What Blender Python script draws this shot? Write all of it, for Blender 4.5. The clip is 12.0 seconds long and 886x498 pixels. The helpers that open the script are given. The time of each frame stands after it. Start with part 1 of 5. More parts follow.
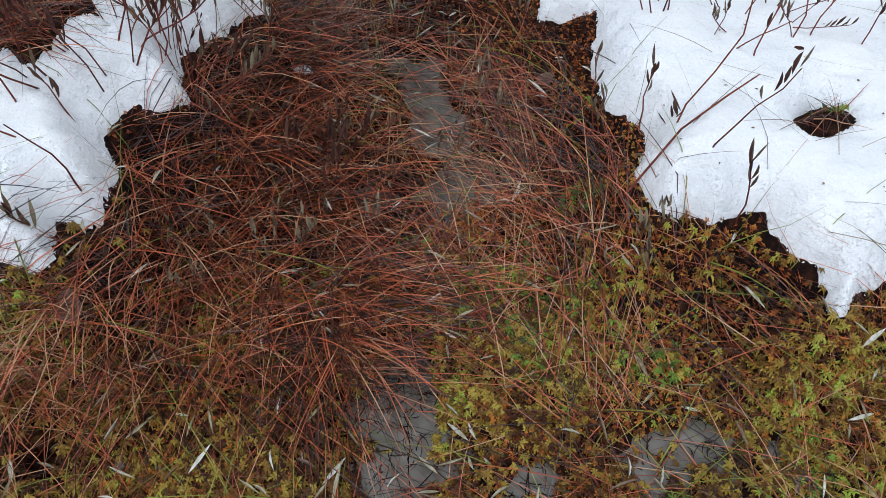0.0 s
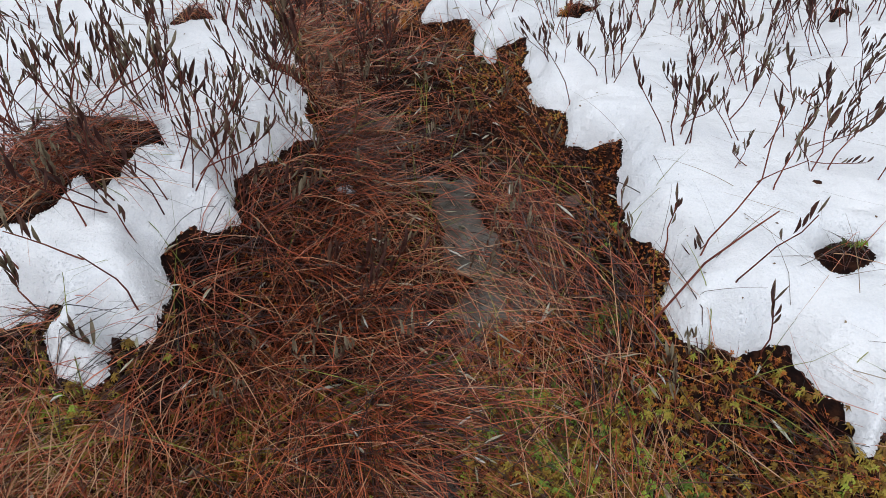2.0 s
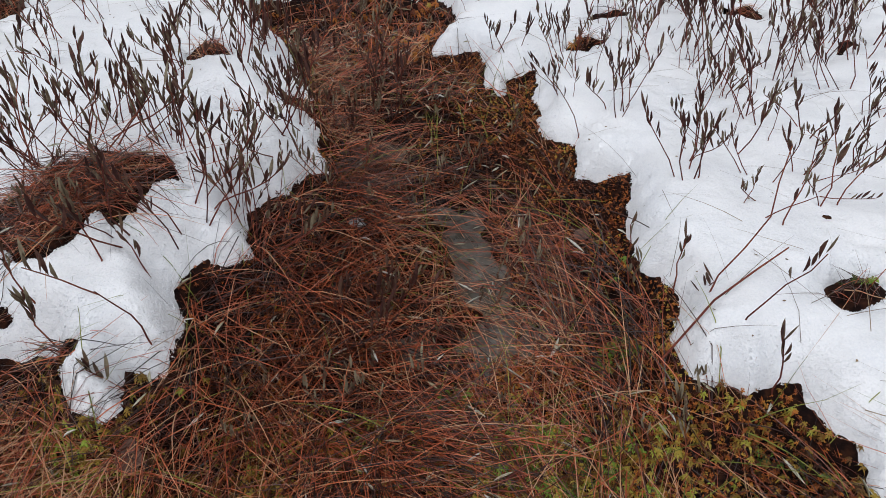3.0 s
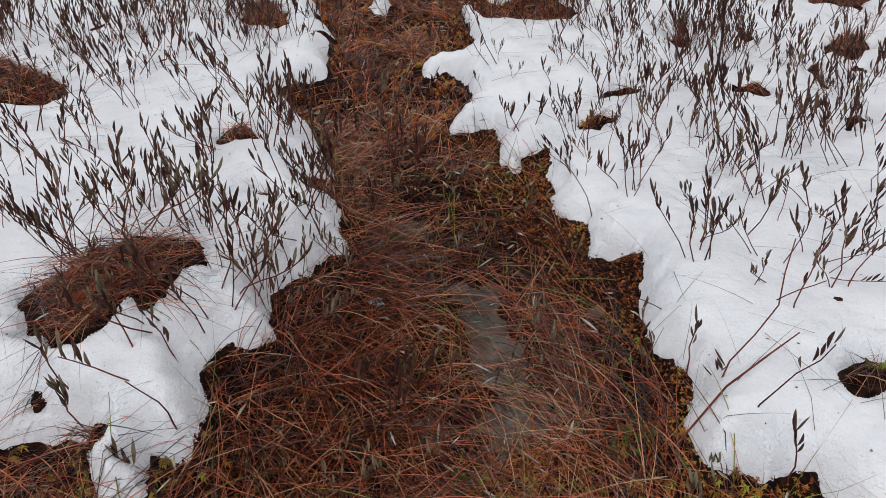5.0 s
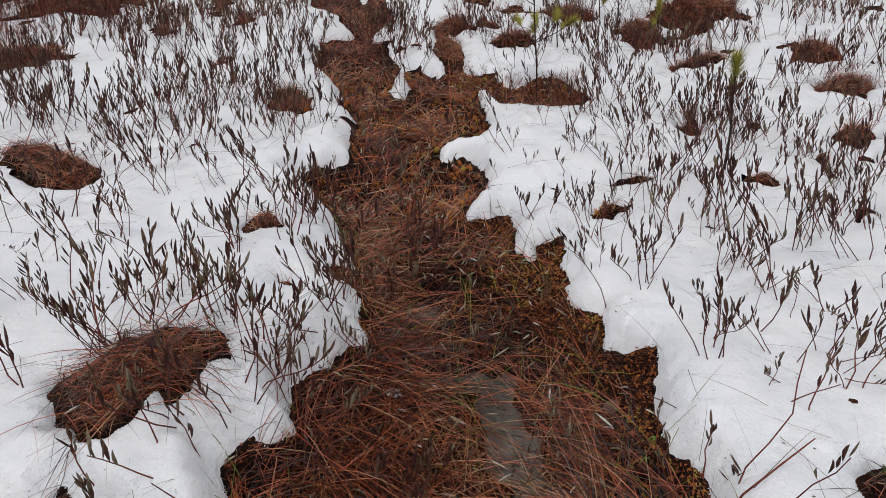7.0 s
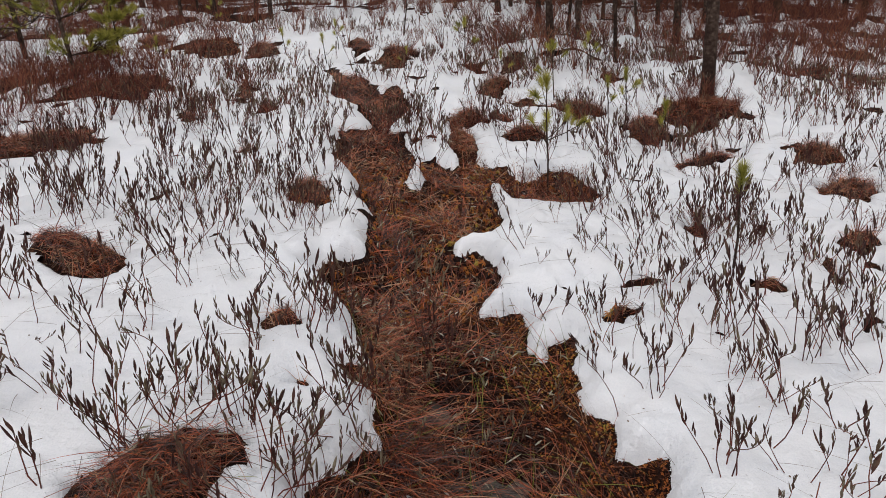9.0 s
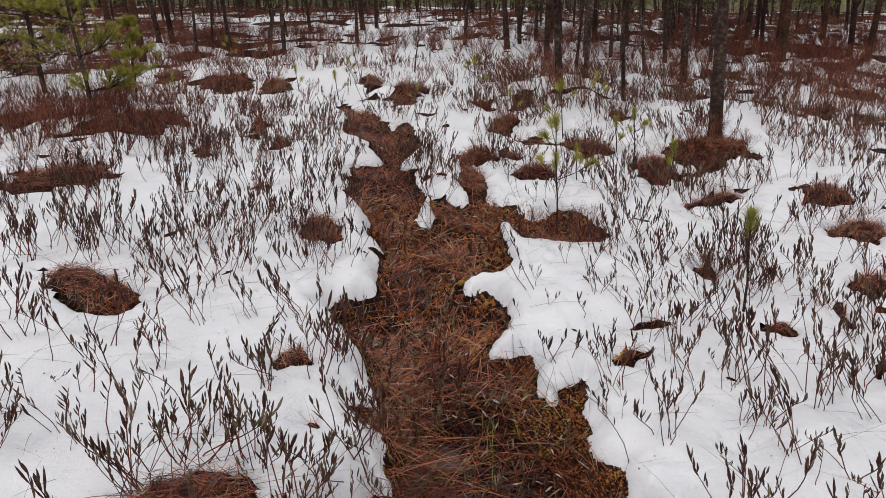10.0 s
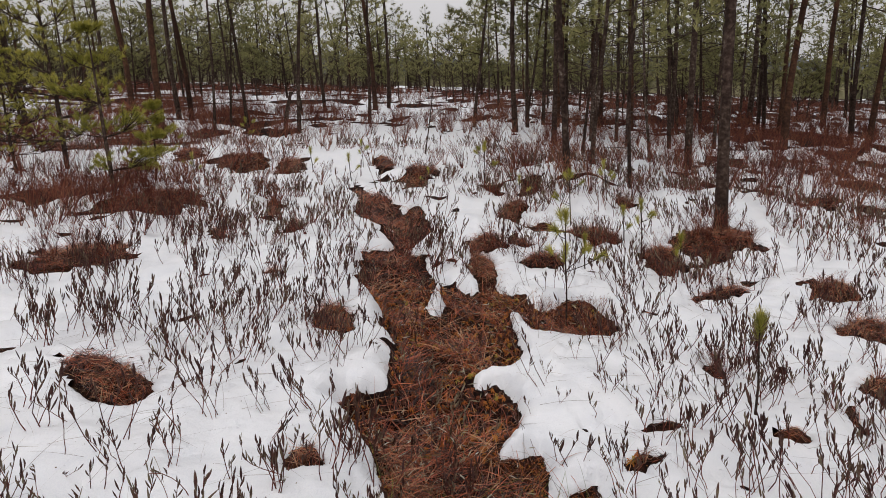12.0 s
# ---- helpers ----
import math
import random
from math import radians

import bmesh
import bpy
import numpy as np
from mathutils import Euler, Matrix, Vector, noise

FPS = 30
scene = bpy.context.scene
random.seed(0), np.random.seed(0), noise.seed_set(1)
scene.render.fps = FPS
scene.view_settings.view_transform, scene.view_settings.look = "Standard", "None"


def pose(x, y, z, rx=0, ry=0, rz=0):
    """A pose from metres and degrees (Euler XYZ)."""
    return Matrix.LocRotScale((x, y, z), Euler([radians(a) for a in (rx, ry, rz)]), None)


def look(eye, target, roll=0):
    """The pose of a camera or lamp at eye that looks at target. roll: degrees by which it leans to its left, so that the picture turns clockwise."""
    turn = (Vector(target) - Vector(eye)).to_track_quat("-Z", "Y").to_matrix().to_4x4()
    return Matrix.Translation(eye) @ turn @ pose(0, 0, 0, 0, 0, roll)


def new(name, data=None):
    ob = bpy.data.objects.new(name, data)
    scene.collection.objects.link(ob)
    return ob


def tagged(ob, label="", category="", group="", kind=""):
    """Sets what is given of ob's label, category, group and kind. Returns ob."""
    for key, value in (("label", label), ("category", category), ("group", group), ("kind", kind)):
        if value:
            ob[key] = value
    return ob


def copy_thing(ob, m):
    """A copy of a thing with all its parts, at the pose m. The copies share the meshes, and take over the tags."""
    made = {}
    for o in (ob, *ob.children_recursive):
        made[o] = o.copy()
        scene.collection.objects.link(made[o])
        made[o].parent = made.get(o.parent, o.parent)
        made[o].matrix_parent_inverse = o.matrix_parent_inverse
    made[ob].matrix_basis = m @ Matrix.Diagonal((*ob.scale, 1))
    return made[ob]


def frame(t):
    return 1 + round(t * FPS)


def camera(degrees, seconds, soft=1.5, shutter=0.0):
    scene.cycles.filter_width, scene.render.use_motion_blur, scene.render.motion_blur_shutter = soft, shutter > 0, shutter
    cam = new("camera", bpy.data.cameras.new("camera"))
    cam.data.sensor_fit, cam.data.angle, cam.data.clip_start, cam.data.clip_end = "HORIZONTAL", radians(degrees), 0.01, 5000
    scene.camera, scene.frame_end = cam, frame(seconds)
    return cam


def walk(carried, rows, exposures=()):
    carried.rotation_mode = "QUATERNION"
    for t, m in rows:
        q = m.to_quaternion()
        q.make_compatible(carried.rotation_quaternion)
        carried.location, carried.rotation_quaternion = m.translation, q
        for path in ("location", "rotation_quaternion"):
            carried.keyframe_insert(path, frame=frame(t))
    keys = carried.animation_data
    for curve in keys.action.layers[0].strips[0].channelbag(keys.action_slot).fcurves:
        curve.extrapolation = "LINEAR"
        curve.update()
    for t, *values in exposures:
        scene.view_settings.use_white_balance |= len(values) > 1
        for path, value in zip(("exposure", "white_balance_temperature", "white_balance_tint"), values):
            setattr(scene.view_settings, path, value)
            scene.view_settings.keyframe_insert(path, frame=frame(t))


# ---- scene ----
cam = camera(67.9, 12.0, soft=0.6)
PATH = [
    (0, (0.044, 0.005, 0.94), (0.014, 1.3, -0.584), 1.9),
    (0.5, (0.042, 0.012, 0.959), (-0.002, 1.347, -0.53), 1.8),
    (1, (0.037, 0.014, 0.987), (-0.046, 1.39, -0.462), 1.2),
    (1.5, (0.029, 0.019, 1.019), (-0.076, 1.446, -0.378), 0.8),
    (2, (0.021, 0.021, 1.042), (-0.094, 1.489, -0.312), 1.1),
    (2.5, (0.014, 0.026, 1.058), (-0.112, 1.516, -0.27), 1.0),
    (3, (0.02, 0.03, 1.07), (-0.13, 1.539, -0.233), 0.5),
    (5, (0.029, 0.034, 1.153), (-0.193, 1.638, -0.021), -1.0),
    (5.5, (0.024, 0.031, 1.178), (-0.199, 1.659, 0.038), -0.9),
    (6, (0.023, 0.03, 1.198), (-0.214, 1.675, 0.087), -1.2),
    (6.5, (0.02, 0.034, 1.223), (-0.237, 1.709, 0.161), -1.0),
    (7, (0.016, 0.037, 1.252), (-0.256, 1.738, 0.236), -1.0),
    (9, (-0.011, 0.027, 1.365), (-0.318, 1.825, 0.545), 0.2),
    (9.5, (-0.016, 0.022, 1.39), (-0.34, 1.835, 0.609), 0.2),
    (10, (-0.024, 0.016, 1.411), (-0.36, 1.847, 0.679), 0.5),
    (10.5, (-0.034, 0.016, 1.427), (-0.381, 1.857, 0.726), 0.6),
    (11, (-0.036, 0.008, 1.455), (-0.388, 1.868, 0.811), 0.9),
    (11.5, (-0.045, -0.001, 1.489), (-0.402, 1.878, 0.903), 1.2),
    (12, (-0.054, -0.01, 1.524), (-0.423, 1.885, 1.001), 1.5),
]

LEVEL = pose(0, 0, 0, 0.8, 0.5, 0)
EXPOSURES = [(0.0, -1.02, 5900, 9), (2.5, -1.19, 6250, 12), (5.5, -1.38, 6450, 13), (12.0, -1.38, 6700, 15)]
walk(cam, [(t, LEVEL @ look(eye, target, roll)) for t, eye, target, roll in PATH], EXPOSURES)

# ---- light: an overcast winter sky ----
world = bpy.data.worlds.new("overcast_sky")
scene.world = world
world.use_nodes = True
wn, wl = world.node_tree.nodes, world.node_tree.links
sky = wn.new("ShaderNodeTexSky")
sky.sky_type, sky.sun_disc = "NISHITA", False
sky.sun_elevation, sky.sun_rotation = radians(66), radians(200)
sky.air_density, sky.dust_density, sky.ozone_density = 1.0, 7.0, 1.0
cloud = wn.new("ShaderNodeHueSaturation")
cloud.inputs["Saturation"].default_value = 0.22
wl.new(sky.outputs["Color"], cloud.inputs["Color"])
veil = wn.new("ShaderNodeMixRGB")
veil.inputs["Fac"].default_value, veil.inputs["Color2"].default_value = 0.6, (6.7, 6.9, 7.1, 1)
wl.new(cloud.outputs["Color"], veil.inputs["Color1"])
wl.new(veil.outputs["Color"], wn["Background"].inputs["Color"])
wn["Background"].inputs["Strength"].default_value = 0.34
sun = new("sun", bpy.data.lights.new("sun", "SUN"))
sun.data.energy, sun.data.angle, sun.data.color = 0.3, radians(30), (1.0, 0.98, 0.95)
sun.matrix_world = look((-2.2, -5.5, 13.0), (0, 0, 0))


# ---- materials ----
def shader(name, stops, scales=(3.0, 40.0), rough=0.7, bump=0.3, bump_scale=120.0, island=0.0, per_object=0.0,
           spec=0.3, coords="Object", contrast=(0.3, 0.7), mix=0.5, sss=0.0):
    """A material whose colour runs through stops, driven by noise at two scales and by a random value per piece."""
    m = bpy.data.materials.new(name)
    m.use_nodes = True
    nodes, links = m.node_tree.nodes, m.node_tree.links
    bsdf = nodes["Principled BSDF"]
    bsdf.inputs["Roughness"].default_value = rough
    bsdf.inputs["Specular IOR Level"].default_value = spec
    tc = nodes.new("ShaderNodeTexCoord")
    vec = tc.outputs[coords]

    def tex(scale, detail):
        n = nodes.new("ShaderNodeTexNoise")
        n.inputs["Scale"].default_value, n.inputs["Detail"].default_value = scale, detail
        links.new(vec, n.inputs["Vector"])
        return n.outputs["Fac"]

    def calc(op, a, b):
        n = nodes.new("ShaderNodeMath")
        n.operation = op
        for i, v in enumerate((a, b)):
            if isinstance(v, (int, float)):
                n.inputs[i].default_value = v
            else:
                links.new(v, n.inputs[i])
        return n.outputs[0]

    big, small = tex(scales[0], 3.0), tex(scales[1], 5.0)
    fac = calc("ADD", calc("MULTIPLY", big, 1.0 - mix), calc("MULTIPLY", small, mix))
    spread = nodes.new("ShaderNodeMapRange")
    spread.inputs["From Min"].default_value, spread.inputs["From Max"].default_value = contrast
    links.new(fac, spread.inputs["Value"])
    fac = spread.outputs["Result"]
    if island:
        g = nodes.new("ShaderNodeNewGeometry")
        fac = calc("ADD", fac, calc("MULTIPLY", calc("SUBTRACT", g.outputs["Random Per Island"], 0.5), island))
    if per_object:
        o = nodes.new("ShaderNodeObjectInfo")
        fac = calc("ADD", fac, calc("MULTIPLY", calc("SUBTRACT", o.outputs["Random"], 0.5), per_object))
    ramp = nodes.new("ShaderNodeValToRGB")
    els = ramp.color_ramp.elements
    while len(els) < len(stops):
        els.new(0.5)
    for el, (at, col) in zip(els, stops):
        el.position, el.color = at, (*col, 1)
    links.new(fac, ramp.inputs["Fac"])
    links.new(ramp.outputs["Color"], bsdf.inputs["Base Color"])
    if bump:
        b = nodes.new("ShaderNodeBump")
        b.inputs["Strength"].default_value, b.inputs["Distance"].default_value = bump, 0.6 / bump_scale
        links.new(tex(bump_scale, 4.0), b.inputs["Height"])
        links.new(b.outputs["Normal"], bsdf.inputs["Normal"])
    if sss:
        bsdf.inputs["Subsurface Weight"].default_value = sss
        bsdf.inputs["Subsurface Radius"].default_value = (0.02, 0.02, 0.02)
    return m


PEAT = shader("wet_peat_and_litter", [(0.0, (0.004, 0.003, 0.003)), (0.4, (0.012, 0.006, 0.005)), (0.7, (0.040, 0.016, 0.009)), (1.0, (0.095, 0.037, 0.017))],
              (1.6, 45.0), 0.85, 0.9, 160.0, contrast=(0.3, 0.68), mix=0.6, spec=0.06)
SNOW = shader("old_wet_snow", [(0.0, (0.74, 0.77, 0.81)), (0.5, (0.82, 0.84, 0.86)), (1.0, (0.88, 0.89, 0.90))],
              (6.0, 220.0), 0.5, 0.6, 300.0, spec=0.2)


def lumps(mat, scale, depth):
    """Adds broader, softer relief below a material's fine grain."""
    nodes, links = mat.node_tree.nodes, mat.node_tree.links
    fine = next(n for n in nodes if n.type == "BUMP")
    coarse, tex, place = nodes.new("ShaderNodeBump"), nodes.new("ShaderNodeTexNoise"), nodes.new("ShaderNodeTexCoord")
    tex.inputs["Scale"].default_value, tex.inputs["Detail"].default_value, tex.inputs["Roughness"].default_value = scale, 6.0, 0.65
    coarse.inputs["Strength"].default_value, coarse.inputs["Distance"].default_value = 0.8, depth
    links.new(place.outputs["Object"], tex.inputs["Vector"])
    links.new(tex.outputs["Fac"], coarse.inputs["Height"])
    links.new(coarse.outputs["Normal"], fine.inputs["Normal"])


lumps(SNOW, 28.0, 0.012)
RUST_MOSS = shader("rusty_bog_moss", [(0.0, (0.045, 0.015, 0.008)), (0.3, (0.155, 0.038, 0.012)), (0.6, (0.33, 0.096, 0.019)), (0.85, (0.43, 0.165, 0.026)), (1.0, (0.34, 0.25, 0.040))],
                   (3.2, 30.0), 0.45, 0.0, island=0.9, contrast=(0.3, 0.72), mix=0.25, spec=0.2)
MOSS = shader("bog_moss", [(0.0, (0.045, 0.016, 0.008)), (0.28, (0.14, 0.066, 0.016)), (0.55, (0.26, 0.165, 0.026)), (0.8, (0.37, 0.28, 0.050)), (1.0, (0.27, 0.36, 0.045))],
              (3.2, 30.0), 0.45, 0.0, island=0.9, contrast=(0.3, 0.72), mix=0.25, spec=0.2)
GREEN_MOSS = shader("bright_green_moss", [(0.0, (0.05, 0.075, 0.015)), (0.5, (0.13, 0.21, 0.030)), (1.0, (0.24, 0.36, 0.05))], (3.2, 30.0), 0.45, 0.0, island=0.9, contrast=(0.3, 0.72), mix=0.25, spec=0.2)
SEDGE = shader("dead_red_sedge", [(0.0, (0.014, 0.006, 0.005)), (0.35, (0.062, 0.017, 0.010)), (0.6, (0.29, 0.058, 0.024)), (0.9, (0.50, 0.135, 0.055)), (1.0, (0.46, 0.26, 0.14))],
               (1.5, 20.0), 0.3, 0.0, island=1.25, spec=0.45, mix=0.4)
GREEN_SEDGE = shader("green_sedge", [(0.0, (0.10, 0.12, 0.02)), (1.0, (0.25, 0.27, 0.05))], (2.0, 20.0), 0.5, 0.0, island=0.8, spec=0.2)
DRY_GRASS = shader("dry_grass_stalk", [(0.0, (0.07, 0.045, 0.03)), (0.6, (0.15, 0.09, 0.05)), (1.0, (0.26, 0.19, 0.11))], (2.0, 20.0), 0.5, 0.0, island=0.9, spec=0.2)
STEM = shader("reddish_shrub_bark", [(0.0, (0.055, 0.016, 0.013)), (0.5, (0.14, 0.036, 0.026)), (1.0, (0.24, 0.078, 0.042))], (8.0, 90.0), 0.6, 0.4, 300.0, island=0.5, per_object=0.5, spec=0.12)
LEAF = shader("leathery_winter_leaf", [(0.0, (0.050, 0.020, 0.017)), (0.35, (0.095, 0.043, 0.032)), (0.65, (0.120, 0.080, 0.050)), (1.0, (0.23, 0.195, 0.13))],
              (20.0, 120.0), 0.6, 0.2, 250.0, island=0.9, per_object=0.9, spec=0.18)
PALE_LEAF = shader("fallen_silvery_leaf", [(0.0, (0.15, 0.09, 0.06)), (0.4, (0.28, 0.25, 0.15)), (0.75, (0.38, 0.37, 0.27)), (1.0, (0.58, 0.57, 0.52))],
                   (20.0, 120.0), 0.45, 0.2, 250.0, island=1.1, spec=0.3)
BROWN_LEAF = shader("dead_brown_leaf", [(0.0, (0.09, 0.04, 0.025)), (1.0, (0.20, 0.11, 0.08))], (15.0, 80.0), 0.5, 0.5, 150.0)
RED_LEAF = shader("crimson_leaf", [(0.0, (0.20, 0.01, 0.02)), (1.0, (0.38, 0.03, 0.05))], (15.0, 80.0), 0.4, 0.2, 150.0, island=0.6)
SHRUB = shader("red_brown_twigs", [(0.0, (0.045, 0.016, 0.014)), (0.4, (0.125, 0.038, 0.029)), (0.8, (0.25, 0.088, 0.050)), (1.0, (0.33, 0.16, 0.09))],
               (0.6, 6.0), 0.7, 0.0, island=0.8, spec=0.1)
BARK = shader("pine_bark", [(0.0, (0.014, 0.009, 0.008)), (0.45, (0.044, 0.028, 0.022)), (0.75, (0.095, 0.065, 0.050)), (1.0, (0.24, 0.205, 0.175))],
              (5.0, 28.0), 0.9, 1.0, 30.0, per_object=0.25, mix=0.6, spec=0.08)
RED_BARK = shader("orange_pine_bark", [(0.0, (0.02, 0.012, 0.010)), (0.5, (0.06, 0.030, 0.020)), (1.0, (0.14, 0.068, 0.038))], (3.0, 25.0), 0.85, 0.9, 30.0, per_object=0.3, spec=0.1)
NEEDLE = shader("pine_needles", [(0.0, (0.15, 0.148, 0.023)), (0.5, (0.35, 0.325, 0.060)), (1.0, (0.57, 0.50, 0.125))], (2.0, 12.0), 0.55, 0.0, island=0.7, per_object=0.4, spec=0.15)
FAR_NEEDLE = shader("far_pine_needles", [(0.0, (0.13, 0.128, 0.056)), (0.5, (0.28, 0.27, 0.108)), (1.0, (0.43, 0.40, 0.175))], (1.0, 6.0), 0.65, 0.0, island=0.7, per_object=0.5, spec=0.1)
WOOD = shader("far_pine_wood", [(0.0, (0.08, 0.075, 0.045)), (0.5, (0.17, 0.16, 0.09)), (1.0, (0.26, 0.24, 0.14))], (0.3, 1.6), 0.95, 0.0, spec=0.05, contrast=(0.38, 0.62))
# the distant wooded ridge: winter haze is mixed into this grey
HAZED_RIDGE = shader("haze_tinted_ridge", [(0.0, (0.15, 0.165, 0.165)), (1.0, (0.22, 0.235, 0.235))], (0.05, 0.6), 0.95, 0.0, spec=0.05)
ICE = shader("clear_ice", [(0.0, (0.4, 0.42, 0.43)), (1.0, (0.72, 0.74, 0.75))], (30.0, 120.0), 0.2, 0.6, 120.0, spec=0.6)
WATER = shader("peaty_bog_water", [(0.0, (0.075, 0.066, 0.053)), (0.5, (0.15, 0.138, 0.118)), (1.0, (0.26, 0.245, 0.22))], (7.0, 30.0), 0.03, 0.05, 30.0, spec=0.8)
WATER.node_tree.nodes["Principled BSDF"].inputs["Alpha"].default_value = 0.85
WATER.node_tree.nodes["Principled BSDF"].inputs["IOR"].default_value = 1.33


# ---- the lie of the land ----
def lattice(ix, iy, seed):
    h = (ix.astype(np.int64) * 374761393 + iy.astype(np.int64) * 668265263 + seed * 974634777) & 0x7FFFFFFF
    h = ((h ^ (h >> 13)) * 1274126177) & 0x7FFFFFFF
    return ((h ^ (h >> 16)) & 0xFFFF) / 65535.0


def smooth_noise(x, y, size, seed=0):
    """Value noise from -1 to 1 with cells of that size."""
    u, v = np.asarray(x, float) / size + 100.37, np.asarray(y, float) / size + 200.61
    iu, iv = np.floor(u), np.floor(v)
    fu, fv = u - iu, v - iv
    fu, fv = fu * fu * (3 - 2 * fu), fv * fv * (3 - 2 * fv)
    a, b = lattice(iu, iv, seed), lattice(iu + 1, iv, seed)
    c, d = lattice(iu, iv + 1, seed), lattice(iu + 1, iv + 1, seed)
    return 2 * ((a * (1 - fu) + b * fu) * (1 - fv) + (c * (1 - fu) + d * fu) * fv) - 1


def ease(v, lo, hi):
    u = np.clip((np.asarray(v, float) - lo) / (hi - lo), 0, 1)
    return u * u * (3 - 2 * u)


# outline of the wet trail through the snow, up its left bank and up its right bank
LEFT_NEAR = [(-0.7, -60.0), (-0.65, -3.0), (-0.75, -1.6), (-0.95, -0.7), (-1.25, 0.0), (-1.55, 0.45), (-1.35, 0.68), (-0.9, 0.76), (-0.83, 0.76), (-0.78, 0.74),
             (-0.72, 0.66), (-0.68, 0.65), (-0.64, 0.66), (-0.63, 0.68), (-0.66, 0.74), (-0.66, 0.78), (-0.61, 0.76), (-0.58, 0.81), (-0.59, 0.89), (-0.63, 0.95),
             (-0.65, 0.99), (-0.63, 1.02), (-0.60, 1.05), (-0.57, 1.04), (-0.54, 1.05), (-0.51, 1.09), (-0.54, 1.15), (-0.57, 1.23), (-0.56, 1.28),
             (-0.5, 1.29), (-0.5, 1.36), (-0.46, 1.42), (-0.4, 1.4), (-0.46, 1.51)]
LEFT_FAR = [(-0.51, 1.66), (-0.57, 1.67), (-0.67, 1.8), (-0.55, 1.79), (-0.62, 1.89), (-0.7, 2.1), (-0.81, 2.26), (-0.92, 2.38), (-1.0, 2.42), (-0.96, 2.55),
            (-0.87, 2.59), (-0.81, 2.61), (-0.84, 2.75), (-0.92, 3.2), (-1.05, 3.34), (-1.12, 3.59), (-1.23, 3.82), (-1.4, 4.09), (-1.47, 4.15), (-1.56, 4.28),
            (-1.52, 4.35), (-1.58, 4.61), (-1.68, 4.86), (-1.78, 5.07), (-1.63, 5.03), (-1.53, 5.09), (-1.49, 5.25), (-1.63, 5.45), (-1.78, 5.7), (-1.79, 5.92),
            (-1.96, 5.94), (-2.09, 6.0), (-2.29, 6.49), (-2.37, 6.92), (-2.73, 7.69), (-2.8, 8.12)]
RIGHT_NEAR = [(0.65, -60.0), (0.62, -3.0), (0.7, -1.6), (0.9, -0.7), (1.15, 0.0), (1.35, 0.42), (1.1, 0.66), (0.83, 0.77), (0.75, 0.72), (0.71, 0.67),
              (0.68, 0.68), (0.68, 0.69), (0.7, 0.74), (0.69, 0.77), (0.65, 0.8), (0.62, 0.84), (0.61, 0.89), (0.56, 0.88), (0.51, 0.85), (0.48, 0.88),
              (0.42, 0.86), (0.41, 0.88), (0.41, 0.94), (0.4, 0.98), (0.42, 1.05), (0.43, 1.12), (0.41, 1.17), (0.37, 1.18), (0.35, 1.25), (0.35, 1.34),
              (0.35, 1.38), (0.37, 1.49), (0.37, 1.59), (0.3, 1.56), (0.24, 1.57), (0.24, 1.63), (0.22, 1.73), (0.15, 1.76), (0.13, 1.84)]
RIGHT_MID = [(0.14, 1.94), (0.1, 2.0), (0.13, 2.1), (0.12, 2.19), (0.07, 2.17), (0.03, 2.16), (0.03, 2.08), (-0.0, 2.05), (-0.04, 2.08), (-0.06, 2.14),
             (-0.05, 2.24), (-0.08, 2.32), (-0.11, 2.38), (-0.19, 2.34), (-0.26, 2.31), (-0.24, 2.46), (-0.2, 2.54), (-0.2, 2.69), (-0.25, 2.8), (-0.31, 2.93),
             (-0.37, 2.96), (-0.44, 2.91), (-0.48, 3.01), (-0.34, 3.1), (-0.25, 3.23), (-0.25, 3.35), (-0.29, 3.51), (-0.33, 3.71), (-0.37, 3.9), (-0.36, 4.01),
             (-0.31, 3.9), (-0.27, 3.8), (-0.19, 3.68), (-0.08, 3.63), (0.05, 3.65), (0.21, 3.68), (0.28, 3.76), (0.29, 3.88)]
RIGHT_FAR = [(0.19, 4.14), (0.14, 4.34), (0.07, 4.43), (-0.01, 4.31), (-0.1, 4.2), (-0.2, 4.1), (-0.45, 4.3), (-0.57, 4.52), (-0.67, 4.34), (-0.77, 4.37),
             (-0.85, 4.47), (-0.93, 4.41), (-0.92, 4.3), (-0.81, 4.07), (-0.8, 3.89), (-0.83, 3.78), (-0.87, 3.78), (-0.93, 3.95), (-0.94, 4.21), (-0.98, 4.49),
             (-1.04, 4.6), (-1.15, 4.88), (-1.28, 4.97), (-1.36, 5.23), (-1.32, 5.53), (-1.28, 5.67), (-1.27, 5.81), (-1.45, 6.32), (-1.66, 6.85), (-1.69, 6.39),
             (-1.89, 6.72), (-2.23, 7.44)]
# bare hollows in the snow: place, half widths, turn
NEAR_HOLLOWS = [(-0.86, 1.12, 0.195, 0.15, -8), (-0.91, 1.01, 0.10, 0.06, -10), (-2.02, 2.3, 0.31, 0.12, -15), (-0.92, 1.93, 0.09, 0.08, -45), (0.30, 2.33, 0.09, 0.05, 40), (-1.34, 3.31, 0.24, 0.11, -71), (-1.19, 3.15, 0.1, 0.05, -67), (1.47, 3.21, 0.14, 0.08, 39), (0.73, 3.24, 0.09, 0.05, 70),
                (0.91, 2.64, 0.09, 0.06, 2), (0.78, 1.1, 0.05, 0.036, 34), (-0.76, 0.76, 0.02, 0.02, -64), (-0.91, 0.82, 0.02, 0.02, -49), (-0.71, 1.6, 0.03, 0.02, -29), (1.26, 2.93, 0.1, 0.02, 84), (0.41, 2.64, 0.07, 0.02, 23), (1.22, 2.42, 0.06, 0.03, 56)]
